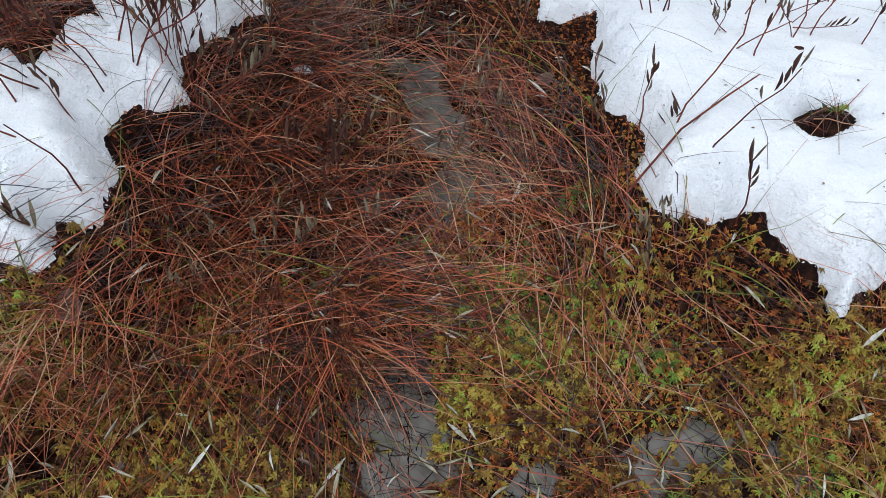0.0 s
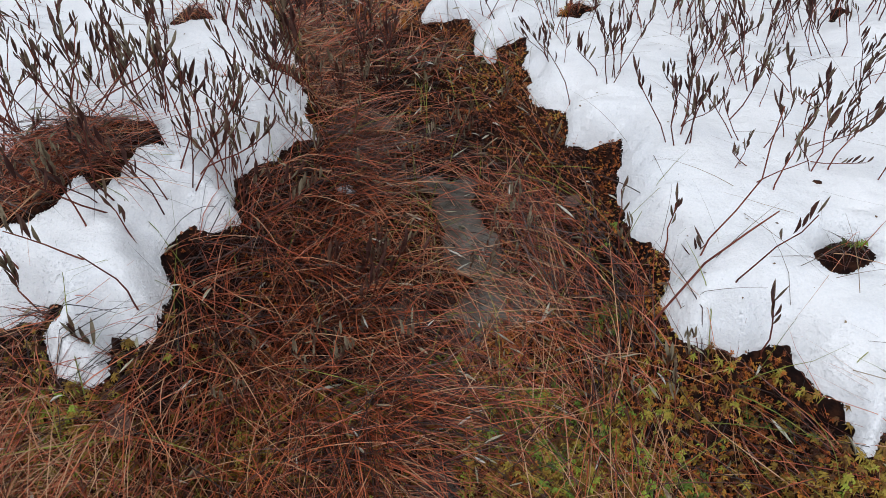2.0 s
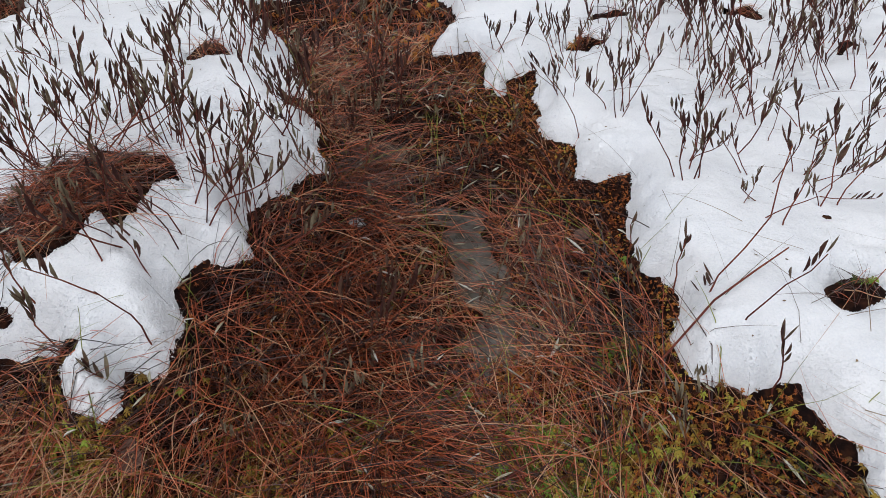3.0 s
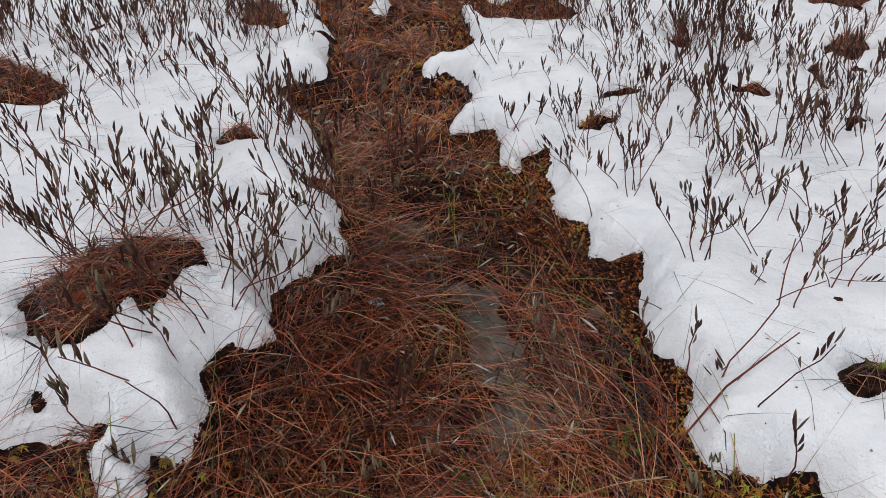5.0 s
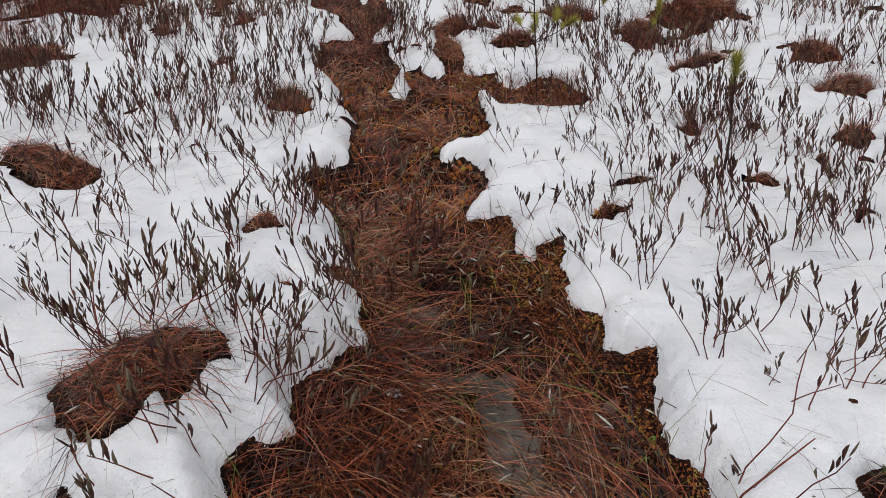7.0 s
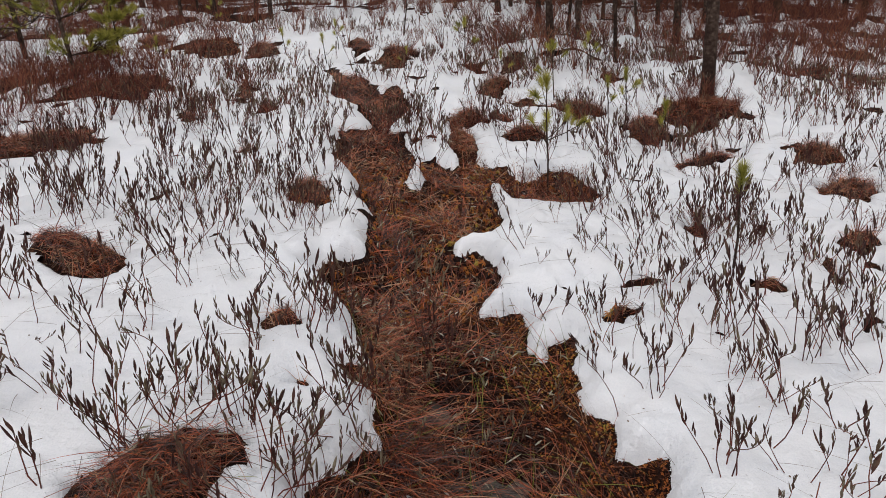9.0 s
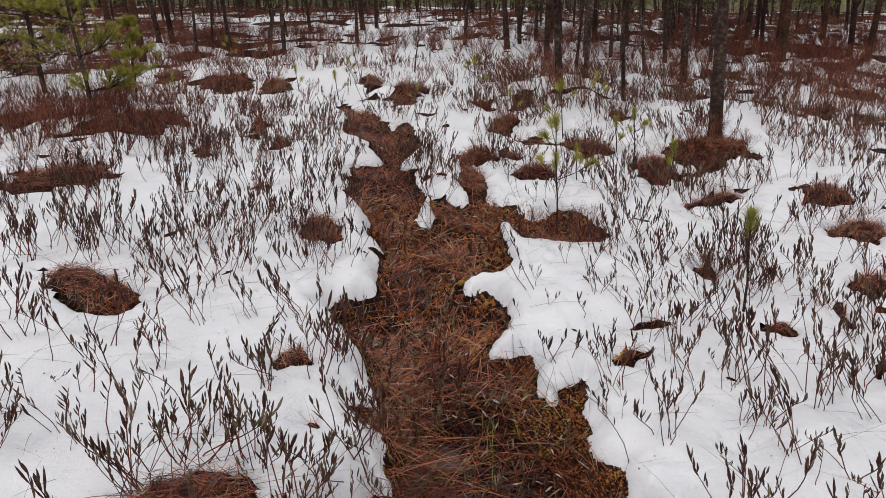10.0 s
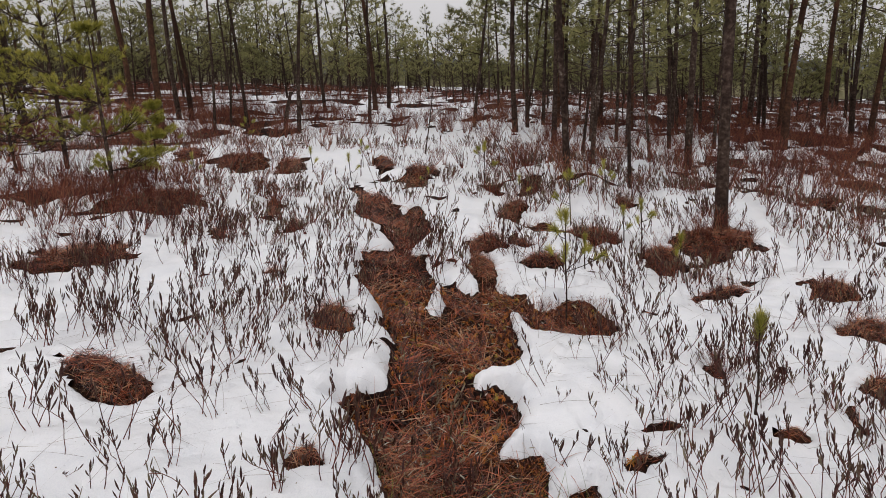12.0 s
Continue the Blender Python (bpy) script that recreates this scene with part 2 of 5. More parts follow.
FAR_HOLLOWS = [(-5.6, 6.2, 0.8, 0.4, 40), (-2.07, 4.11, 0.08, 0.06, 83), (-3.11, 6.29, 0.56, 0.06, -65), (-2.49, 5.42, 0.2, 0.07, -72), (-2.99, 5.0, 0.24, 0.07, -55), (-3.55, 4.07, 0.46, 0.31, 85), (-4.12, 5.75, 0.59, 0.38, 78), (-4.94, 9.03, 0.64, 0.41, -77), (-4.21, 9.2, 0.75, 0.19, -72),
               (-6.14, 9.63, 0.76, 0.2, -60), (-2.9, 9.73, 0.93, 0.16, -74), (-2.21, 9.25, 0.87, 0.2, 89), (-0.69, 4.79, 0.27, 0.12, -72), (-0.73, 5.45, 0.23, 0.17, 79), (-0.21, 5.02, 0.18, 0.14, 3), (-0.43, 5.64, 0.16, 0.06, -76), (1.2, 5.89, 0.54, 0.31, 63),
               (0.72, 5.41, 0.32, 0.17, -87), (1.02, 4.56, 0.24, 0.09, 31), (1.75, 4.73, 0.2, 0.12, 16), (1.74, 4.08, 0.29, 0.13, 48), (0.19, 6.05, 0.3, 0.17, -51), (0.54, 7.81, 0.27, 0.08, -80), (-0.63, 6.91, 0.46, 0.13, 82)]
HOLLOWS = NEAR_HOLLOWS + FAR_HOLLOWS
# tongues and islands of snow that reach into the trail: from, to, half width
TONGUES = [(-0.70, 1.04, -0.685, 1.15, 0.05), (-0.80, 1.01, -0.76, 0.97, 0.025), (-0.30, 3.96, -0.27, 3.99, 0.03), (-1.70, 5.88, -1.66, 5.90, 0.035)]
# pools: place, half widths, turn
POOLS = [(-0.03, 0.54, 0.085, 0.15, 12), (-0.09, 0.70, 0.035, 0.09, 20), (0.44, 0.50, 0.05, 0.025, 5), (0.58, 0.50, 0.045, 0.03, -8), (0.72, 0.53, 0.03, 0.02, 0), (0.17, 0.40, 0.06, 0.035, 0), (-0.04, 1.37, 0.075, 0.25, 18),
         (-0.13, 1.56, 0.11, 0.07, 0), (-0.34, 1.82, 0.09, 0.07, 20), (-0.62, 0.43, 0.05, 0.05, 0), (0.03, 1.08, 0.06, 0.08, 0)]
# hummocks: place, radius, height
HUMMOCKS = [(-0.86, 1.13, 0.28, 0.05), (1.25, 6.15, 0.9, 0.09), (-2.1, 2.5, 0.5, 0.05), (0.0, 9.0, 1.2, 0.18), (1.6, 7.6, 1.2, 0.18), (-4.4, 6.2, 1.4, 0.12), (-2.6, 9.2, 0.7, 0.12),
            (-3.6, 10.5, 0.9, 0.16), (1.8, 4.95, 0.5, 0.06), (-0.75, 2.85, 0.35, 0.05), (0.3, 3.0, 0.6, 0.04)]


def turned(x, y, degrees):
    c, s = math.cos(radians(degrees)), math.sin(radians(degrees))
    return x * c + y * s, y * c - x * s


def outline_distance(x, y):
    """Signed distance from the trail's outline: negative inside the trail."""
    pts = LEFT_NEAR + LEFT_FAR + (RIGHT_NEAR + RIGHT_MID + RIGHT_FAR)[::-1]
    best, inside = np.full(np.shape(x), 1e9), np.zeros(np.shape(x), bool)
    for (ax, ay), (bx, by) in zip(pts, pts[1:] + pts[:1]):
        vx, vy = bx - ax, by - ay
        k = np.clip(((x - ax) * vx + (y - ay) * vy) / (vx * vx + vy * vy), 0, 1)
        best = np.minimum(best, (x - ax - k * vx) ** 2 + (y - ay - k * vy) ** 2)
        if ay != by:
            inside ^= ((ay > y) != (by > y)) & (x < ax + (y - ay) / (by - ay) * vx)
    return np.where(inside, -1, 1) * np.sqrt(best)


def raw_margin(x, y):
    """How far inside the snow a place lies, in metres (negative on bare ground), and how far outside the trail."""
    wx = x + 0.009 * smooth_noise(x, y, 0.07, 1) + 0.008 * smooth_noise(x, y, 0.028, 2)
    wy = y + 0.009 * smooth_noise(x, y, 0.07, 3) + 0.008 * smooth_noise(x, y, 0.028, 4)
    far = ease(y, 4.0, 9.0)
    wx, wy = wx + 0.05 * far * smooth_noise(x, y, 0.5, 5), wy + 0.05 * far * smooth_noise(x, y, 0.5, 6)
    trail = outline_distance(wx, wy)
    s = trail
    bump = 0.30 * smooth_noise(x, y, 0.15, 7) + 0.20 * smooth_noise(x, y, 0.06, 8)
    for cx, cy, rx, ry, turn in HOLLOWS:
        u, v = turned(wx - cx, wy - cy, turn)
        r = np.hypot(u / rx, v / ry) + bump
        s = np.minimum(s, (r - 1) * min(rx, ry))
    for ax, ay, bx, by, r in TONGUES:
        vx, vy = bx - ax, by - ay
        k = np.clip(((wx - ax) * vx + (wy - ay) * vy) / (vx * vx + vy * vy), 0, 1)
        s = np.maximum(s, r - np.hypot(wx - ax - k * vx, wy - ay - k * vy))
    d = np.hypot(x, y)
    # small melt holes round the shrub feet, and wider bare patches far off and in the wood
    hole = smooth_noise(x, y, 0.10, 14) * 0.65 + 0.45 * smooth_noise(x, y, 0.22, 15)
    gap = np.interp(d, [0, 1.6, 2.4, 3.5, 5, 9], [1.2, 1.2, 0.92, 0.70, 0.64, 0.76])
    s = np.minimum(s, np.maximum(gap - hole, -0.25) * 0.12 + 0.4 * (1 - ease(trail, 0.10, 0.25)) * (y < 4))
    patch = 0.42 * smooth_noise(x, y, 0.6, 11) + 0.36 * smooth_noise(x, y, 0.24, 12) + 0.33 * smooth_noise(x, y, 3.5, 13)
    open_ = np.interp(d, [0, 4.6, 5.5, 7, 11, 16, 25, 60], [2.0, 2.0, 0.66, 0.56, 0.42, 0.30, 0.18, 0.0])
    side = ease(np.abs(x + 0.17 * y) / (d + 0.1), 0.12, 0.42)
    open_ = open_ - 0.12 * side * ease(d, 7, 11)
    return np.minimum(s, (open_ - patch) * 0.35), trail


# a table of both over the near ground, to look places up quickly
TX0, TY0, TSTEP, TNX, TNY = -6.0, -1.0, 0.01, 1000, 1000
_tx, _ty = np.meshgrid(TX0 + TSTEP * np.arange(TNX), TY0 + TSTEP * np.arange(TNY))
TABLE = np.stack(raw_margin(_tx, _ty))


def both_margins(x, y):
    x, y = np.broadcast_arrays(np.asarray(x, float), np.asarray(y, float))
    u, v = (x - TX0) / TSTEP, (y - TY0) / TSTEP
    near = (u >= 0) & (v >= 0) & (u < TNX - 1.001) & (v < TNY - 1.001)
    out = np.zeros((2,) + x.shape)
    if near.any():
        un, vn = u[near], v[near]
        iu, iv = un.astype(int), vn.astype(int)
        fu, fv = un - iu, vn - iv
        out[:, near] = (TABLE[:, iv, iu] * (1 - fu) + TABLE[:, iv, iu + 1] * fu) * (1 - fv) + (TABLE[:, iv + 1, iu] * (1 - fu) + TABLE[:, iv + 1, iu + 1] * fu) * fv
    if not near.all():
        out[:, ~near] = np.stack(raw_margin(x[~near], y[~near]))
    return out


def snow_margin(x, y):
    return both_margins(x, y)[0]


def pool_depth(x, y):
    x, y = np.asarray(x, float), np.asarray(y, float)
    wx, wy = x + 0.045 * smooth_noise(x, y, 0.075, 21) + 0.030 * smooth_noise(x, y, 0.035, 23), y + 0.045 * smooth_noise(x, y, 0.075, 22) + 0.030 * smooth_noise(x, y, 0.035, 24)
    d = np.zeros_like(x)
    for cx, cy, rx, ry, turn in POOLS:
        u, v = turned(wx - cx, wy - cy, turn)
        d = np.maximum(d, 1 - ease(np.hypot(u / rx, v / ry), 0.6, 1.25))
    return d


def plain(x, y):
    """The even slope of the bog, level in the distance."""
    y = np.asarray(y, float)
    return 0.014 * np.where(y > 20, 20 + 10 * np.tanh((y - 20) / 10), y) - 0.0087 * np.clip(x, -20, 20)


def water_level(y):
    return -0.150 + 0.032 * np.clip(np.asarray(y, float) - 0.4, 0, 2)


def ground_z(x, y, fine=1.0):
    x, y = np.asarray(x, float), np.asarray(y, float)
    inside = -both_margins(x, y)[1]
    trough = ease(inside, -0.10, 0.17) * (1 - ease(y, 5.5, 9))
    low = np.interp(y, [-3, 0.3, 0.9, 1.6, 2.2, 4, 6], [-0.13, -0.135, -0.12, -0.085, -0.055, -0.05, -0.02])
    bank = 0.06 + (1 - ease(y, 3.2, 6.0)) * (0.09 * (1 - ease(x + 0.3 * np.maximum(y - 1.6, 0), -0.5, -0.1)) + 0.04 * ease(x, 0.1, 0.4) * (1 - ease(y, 1.3, 2.2)))
    z = plain(x, y) + bank * (1 - trough) + low * trough
    for cx, cy, r, h in HUMMOCKS:
        z = z + h * (1 - ease(np.hypot(x - cx, y - cy) / r, 0.25, 1.0))
    for cx, cy, rx, ry, turn in HOLLOWS[2:]:
        u, v = turned(x - cx, y - cy, turn)
        z = z + 0.5 * min(rx, ry, 0.14) * (1 - ease(np.hypot(u / rx, v / ry), 0.2, 1.15))
    d = np.hypot(x, y)
    near = fine * (1 - ease(d, 5, 10))
    z = z + near * (0.017 * smooth_noise(x, y, 0.11, 31) + 0.016 * smooth_noise(x, y, 0.045, 34)) + 0.018 * smooth_noise(x, y, 0.35, 32)
    z = z + np.interp(d, [0, 2, 6, 12, 40], [0.0, 0.015, 0.05, 0.12, 0.15]) * smooth_noise(x, y, 1.5, 33) + np.interp(d, [0, 1.5, 4, 12], [0, 0.006, 0.024, 0.045]) * smooth_noise(x, y, 0.28, 35)
    return z - 0.075 * pool_depth(x, y) * (y < 2.6)


def snow_depth(s, x, y):
    d = np.hypot(x, y)
    cover = np.clip(s / np.interp(d, [0, 4, 20], [0.045, 0.06, 0.30]), 0, 1)
    thick = np.interp(d, [0, 3, 8, 20], [0.062, 0.07, 0.085, 0.08]) * (1 + 0.25 * smooth_noise(x, y, 0.4, 41))
    crumb = 1 - ease(s, 0.02, 0.12)
    rough = np.interp(d, [0, 0.9, 1.5, 3, 9, 14], [0, 0.2, 0.5, 1.4, 1.8, 0]) * (0.011 * smooth_noise(x, y, 0.17, 47) + 0.007 * smooth_noise(x, y, 0.08, 48)) + (1 - ease(d, 3, 6)) * (0.003 * smooth_noise(x, y, 0.09, 44) + 0.0032 * smooth_noise(x, y, 0.04, 45) + 0.0016 * smooth_noise(x, y, 0.024, 46) + crumb * (0.004 * smooth_noise(x, y, 0.035, 42) + 0.004 * smooth_noise(x, y, 0.018, 43)))
    return thick * np.sqrt(cover) * (0.75 + 0.25 * ease(s, 0.0, 0.25)) - 0.012 - 0.4 * np.maximum(-s, 0) + rough


def snow_z(s, x, y):
    """The top of the snow, which bridges the small lumps below it."""
    return ground_z(x, y, 1 - ease(s, 0.0, 0.06)) + snow_depth(s, x, y)


def surface_z(x, y):
    s = snow_margin(x, y)
    return np.where(s > 0, np.maximum(snow_z(s, x, y), ground_z(x, y)), ground_z(x, y))


def spaced(near, step, growth, mid, far, rate):
    """Places along an axis: even steps out to near, then steps that grow, out to far."""
    out, at = [], near
    while at < far:
        at += step + growth * (at - near) if at < mid else (step + growth * (mid - near)) * (1 + rate * (at - mid))
        out.append(at)
    return out


def mesh_from(name, verts, faces, materials, smooth=True, slots=None):
    me = bpy.data.meshes.new(name)
    verts = np.asarray(verts, np.float32)
    faces = np.asarray(faces, np.int32)
    n = faces.shape[1]
    me.vertices.add(len(verts))
    me.vertices.foreach_set("co", verts.ravel())
    me.loops.add(faces.size)
    me.loops.foreach_set("vertex_index", faces.ravel())
    me.polygons.add(len(faces))
    me.polygons.foreach_set("loop_start", np.arange(0, faces.size, n, dtype=np.int32))
    me.polygons.foreach_set("loop_total", np.full(len(faces), n, np.int32))
    if slots is not None:
        me.polygons.foreach_set("material_index", np.asarray(slots, np.int32))
    me.polygons.foreach_set("use_smooth", np.full(len(faces), smooth))
    for m in (materials if isinstance(materials, (list, tuple)) else [materials]):
        me.materials.append(m)
    me.update(calc_edges=True)
    return me


def part(name, me, parent, label="", m=None):
    """Links a mesh as one part of a thing."""
    ob = new(name, me)
    ob.parent = parent
    if m is not None:
        ob.matrix_basis = m
    return tagged(ob, label) if label else ob


def stuff(name, me, label, category):
    return tagged(new(name, me), label, category, kind="stuff")


half = [0.005 + 0.011 * i for i in range(91)]
xs_out = spaced(half[-1], 0.011, 0.030, 8.0, 420, 0.35)
GX = np.array([-v for v in reversed(half + xs_out)] + half + xs_out)
GY = np.array([-v for v in reversed(spaced(3.05, 0.08, 0.15, 8.0, 420, 0.1))] + list(np.arange(-3.0, 0.35, 0.05)) + list(np.arange(0.35, 2.3, 0.011)) + spaced(2.3, 0.012, 0.017, 9.0, 420, 0.35))
gx, gy = np.meshgrid(GX, GY)
margin = snow_margin(gx, gy)
gz = ground_z(gx, gy)
nx, ny = len(GX), len(GY)
quad = (np.arange(ny - 1)[:, None] * nx + np.arange(nx - 1)[None, :]).ravel()
quads = np.stack([quad, quad + 1, quad + nx + 1, quad + nx], 1)
tagged(new("ground", mesh_from("ground", np.stack([gx, gy, gz], -1).reshape(-1, 3), quads, PEAT)),
       "wet peat bog floor covered with red-brown litter", "ground", kind="structure")
sz = snow_z(margin, gx, gy)
keep = (margin > -0.012 - 0.02 * np.clip(np.hypot(gx, gy) - 3, 0, 10)).ravel()
kept = quads[keep[quads].all(1)]
used = np.unique(kept)
index = np.zeros(nx * ny, np.int64)
index[used] = np.arange(len(used))
tagged(new("snow_cover", mesh_from("snow_cover", np.stack([gx, gy, sz], -1).reshape(-1, 3)[used], index[kept], SNOW)),
       "thin crust of old wet snow, melting back from the trail", "snow", kind="structure")


def pool(cx, cy, rx, ry):
    """A flat sheet of bog water with an uneven rim that runs under the moss."""
    a = np.linspace(0, 2 * math.pi, 40, endpoint=False)
    r = 1 + 0.08 * np.sin(3 * a + cx) + 0.05 * np.sin(7 * a)
    x, y = cx + rx * r * np.cos(a), cy + ry * r * np.sin(a)
    z = float(water_level(cy) + plain(cx, cy))
    v = np.concatenate([[[cx, cy, z]], np.stack([x, y, np.full(40, z)], 1)])
    f = np.stack([np.zeros(40, int), 1 + np.arange(40), 1 + (np.arange(40) + 1) % 40], 1)
    tagged(new("water", mesh_from("water", v, f, WATER)), "still brown bog water in a shallow pool", "water", kind="structure")


pool(0.1, 0.52, 0.75, 0.34)
pool(-0.06, 1.36, 0.30, 0.42)
pool(-0.34, 1.83, 0.17, 0.14)

# ---- sedge, moss and litter ----
rng = np.random.default_rng(7)


def ribbons(x, y, heading, lift, bend, curl, length, width, segs=4, clear=0.004, z0=None):
    """Curved grass blades as tapering strips that lie on or rise from the ground."""
    n = len(x)
    px, py = np.array(x, float), np.array(y, float)
    base = surface_z(px, py) if z0 is None else np.array(z0, float)
    pz = base + clear
    verts = np.zeros((n, segs + 1, 2, 3))
    twist = rng.uniform(-0.9, 0.9, n)
    for k in range(segs + 1):
        u = k / segs
        h, e = heading + curl * u, lift - bend * u
        w = 0.5 * width * (1 - 0.85 * u ** 2)
        sx, sy, s3 = -np.sin(h) * np.cos(twist), np.cos(h) * np.cos(twist), np.sin(twist)
        for j, sign in enumerate((-1, 1)):
            verts[:, k, j] = np.stack([px + sign * w * sx, py + sign * w * sy, pz + sign * w * s3], 1)
        step = length / segs
        px, py, pz = px + step * np.cos(e) * np.cos(h), py + step * np.cos(e) * np.sin(h), pz + step * np.sin(e)
        pz = np.maximum(pz, surface_z(px, py) + clear)
    a = (np.arange(n)[:, None] * (segs + 1) * 2 + np.arange(segs)[None, :] * 2).ravel()
    return verts.reshape(-1, 3), np.stack([a, a + 1, a + 3, a + 2], 1)


def scatter(n, x0, x1, y0, y1, want):
    """Random places in a rectangle that pass want(x, y), a chance from 0 to 1."""
    x, y = rng.uniform(x0, x1, n), rng.uniform(y0, y1, n)
    ok = rng.uniform(0, 1, n) < want(x, y)
    return x[ok], y[ok]


def bare(x, y):
    return np.where(snow_margin(x, y) < -0.01, 1.0, 0.0)


def off_snow(x, y, heading, length):
    """Keeps the blades that stay off the snow and the open water, and a few of the others."""
    tip = snow_margin(x + 0.85 * length * np.cos(heading), y + 0.85 * length * np.sin(heading))
    over = pool_depth(x + 0.6 * length * np.cos(heading), y + 0.6 * length * np.sin(heading))
    return ((tip < 0.005) | (rng.uniform(0, 1, len(x)) < 0.03)) & ((over < 0.35) | (rng.uniform(0, 1, len(x)) < 0.6))


def downhill(x, y):
    """The way in which the long blades lie: from both banks down towards the wet middle."""
    return np.where(x + 0.2 * np.maximum(y - 1.2, 0) < 0.02, -0.95, 2.5)


def sedge_field(name, n, x0, x1, y0, y1, want, length, width, mat, label, lifts=(0.0, 0.7), flow=0.0, spread=1.3, clear=0.004):
    x, y = scatter(n, x0, x1, y0, y1, want)
    m = len(x)
    heading = (downhill(x, y) if flow is None else flow) + (0.8 if flow is None else 1.4) * smooth_noise(x, y, 0.5, 51) + rng.normal(0, spread, m)
    lift = rng.uniform(*lifts, m)
    L = rng.uniform(*length, m)
    if mat is SEDGE:
        ok = off_snow(x, y, heading, L)
        x, y, heading, lift, L = x[ok], y[ok], heading[ok], lift[ok], L[ok]
        m = len(x)
    v, f = ribbons(x, y, heading, lift, lift * rng.uniform(0.6, 1.4, m), rng.normal(0, 0.15, m), L, rng.uniform(*width, m), clear=clear)
    stuff(name, mesh_from(name, v, f, mat), label, "grass")


def sedge_chance(x, y):
    n = smooth_noise(x, y, 0.22, 61)
    wet = pool_depth(x, y)
    left_bank = ease(-(x + 0.1), -0.25, 0.35) * ease(y, 0.3, 0.6)
    return np.where(snow_margin(x, y) < -0.03, 1.0, 0.9) * bare(x, y) * np.clip(0.20 + 0.35 * (1 - ease(-snow_margin(x, y), 0.03, 0.14)) + 0.3 * left_bank + 0.4 * ease(-x, 0.45, 0.6) * ease(y, 0.55, 0.7) + 0.75 * n + 0.25 * ease(y, 0.9, 1.2), 0.06, 1) * (1 - 0.8 * ease(wet, 0.05, 0.5)) * (1 - 0.6 * ease(x + 0.3 * (y - 1.5), -0.35, -0.15) * ease(y, 1.4, 1.6)) * (0.3 + 0.7 * ease(y + 0.08 * n, 0.46, 0.66))


sedge_field("sedge", 30000, -1.5, 1.2, 0.1, 2.4, sedge_chance, (0.10, 0.32), (0.0012, 0.0026), SEDGE, "rust-red dead sedge blades lying tangled over moss", flow=None, spread=0.75)
sedge_field("sedge", 120000, -3.0, 1.0, 2.0, 8.5, lambda x, y: np.where(snow_margin(x, y) < -0.04, 1.0, 0.3) * bare(x, y) * np.clip(0.55 + 0.9 * smooth_noise(x, y, 0.16, 62), 0.12, 1) * (both_margins(x, y)[1] < 0.0), (0.08, 0.24), (0.0022, 0.0044), SEDGE,
            "rust-red dead sedge trodden flat along the trail", lifts=(0.0, 0.7), flow=1.6)


def tussocks(n, blades):
    """Tufts of long sedge that lean over from one foot, most of them down towards the wet middle."""
    cx, cy = scatter(n * 14, -1.2, 0.8, 0.52, 2.0, lambda x, y: sedge_chance(x, y) * np.where((x < -0.10) & (y > 0.45) & (y < 1.35), 1.0, 0.22) * (x < 0.30) * (np.hypot((x + 0.02) / 0.20, (y - 1.25) / 0.32) > 1) * (snow_margin(x, y) < -0.08))
    cx, cy = cx[:n], cy[:n]
    lean = np.where(cx < -0.1, -0.75, np.where(cx > 0.15, 2.6, 0.8)) + rng.normal(0, 0.75, len(cx))
    x = np.repeat(cx, blades) + rng.normal(0, 0.050, len(cx) * blades)
    y = np.repeat(cy, blades) + rng.normal(0, 0.050, len(cx) * blades)
    heading = np.repeat(lean, blades) + rng.normal(0, 0.42, len(x))
    L = rng.uniform(0.16, 0.34, len(x))
    ok = off_snow(x, y, heading, L)
    x, y, heading, L = x[ok], y[ok], heading[ok], L[ok]
    lift = rng.uniform(0.1, 0.95, len(x))
    v, f = ribbons(x, y, heading, lift, lift * rng.uniform(0.5, 1.5, len(x)), rng.normal(0, 0.18, len(x)), L, rng.uniform(0.0014, 0.0028, len(x)), segs=6)
    stuff("sedge_tussock", mesh_from("sedge_tussock", v, f, SEDGE), "long rust-red sedge tufts leaning over the wet trail", "grass")


tussocks(84, 44)
sedge_field("sedge", 1000, -0.1, 1.2, 0.35, 1.0, lambda x, y: bare(x, y) * 0.75, (0.10, 0.32), (0.0011, 0.0022), SEDGE, "thin red sedge blades strewn over wet moss", lifts=(0.05, 0.6), flow=2.4, spread=0.9)


def reflection_blades(n):
    """Dark curled ribbons at water level: painted reflections of stalks, and half drowned blades."""
    x, y = scatter(n, -0.5, 0.9, 0.35, 1.7, lambda x, y: ease(pool_depth(x, y), 0.25, 0.6))
    m = len(x)
    z = water_level(np.where(y < 0.9, 0.52, 1.30)) + plain(np.where(y < 0.9, 0.1, -0.06), np.where(y < 0.9, 0.52, 1.30)) + 0.001
    v, f = ribbons(x, y, rng.uniform(0, 6.283, m), rng.uniform(0, 0.15, m), rng.uniform(0.0, 0.3, m), rng.normal(0, 1.6, m), rng.uniform(0.02, 0.10, m), rng.uniform(0.001, 0.0024, m), segs=6, clear=0.0, z0=z)
    v[:, 2] = np.maximum(v[:, 2], np.repeat(z, 14) - 0.001)
    stuff("drowned_sedge", mesh_from("drowned_sedge", v, f, PEAT), "dark curled ribbons for reflections and half drowned sedge in the pools", "grass")


reflection_blades(7000)
sedge_field("sedge", 14000, -1.0, -0.2, 0.5, 2.2, lambda x, y: bare(x, y) * (snow_margin(x, y) > -0.17) * (both_margins(x, y)[1] < 0.0), (0.06, 0.18), (0.0012, 0.0024), SEDGE, "short red sedge matted along the snowy bank", lifts=(0.0, 0.9), flow=-0.95, spread=1.6)
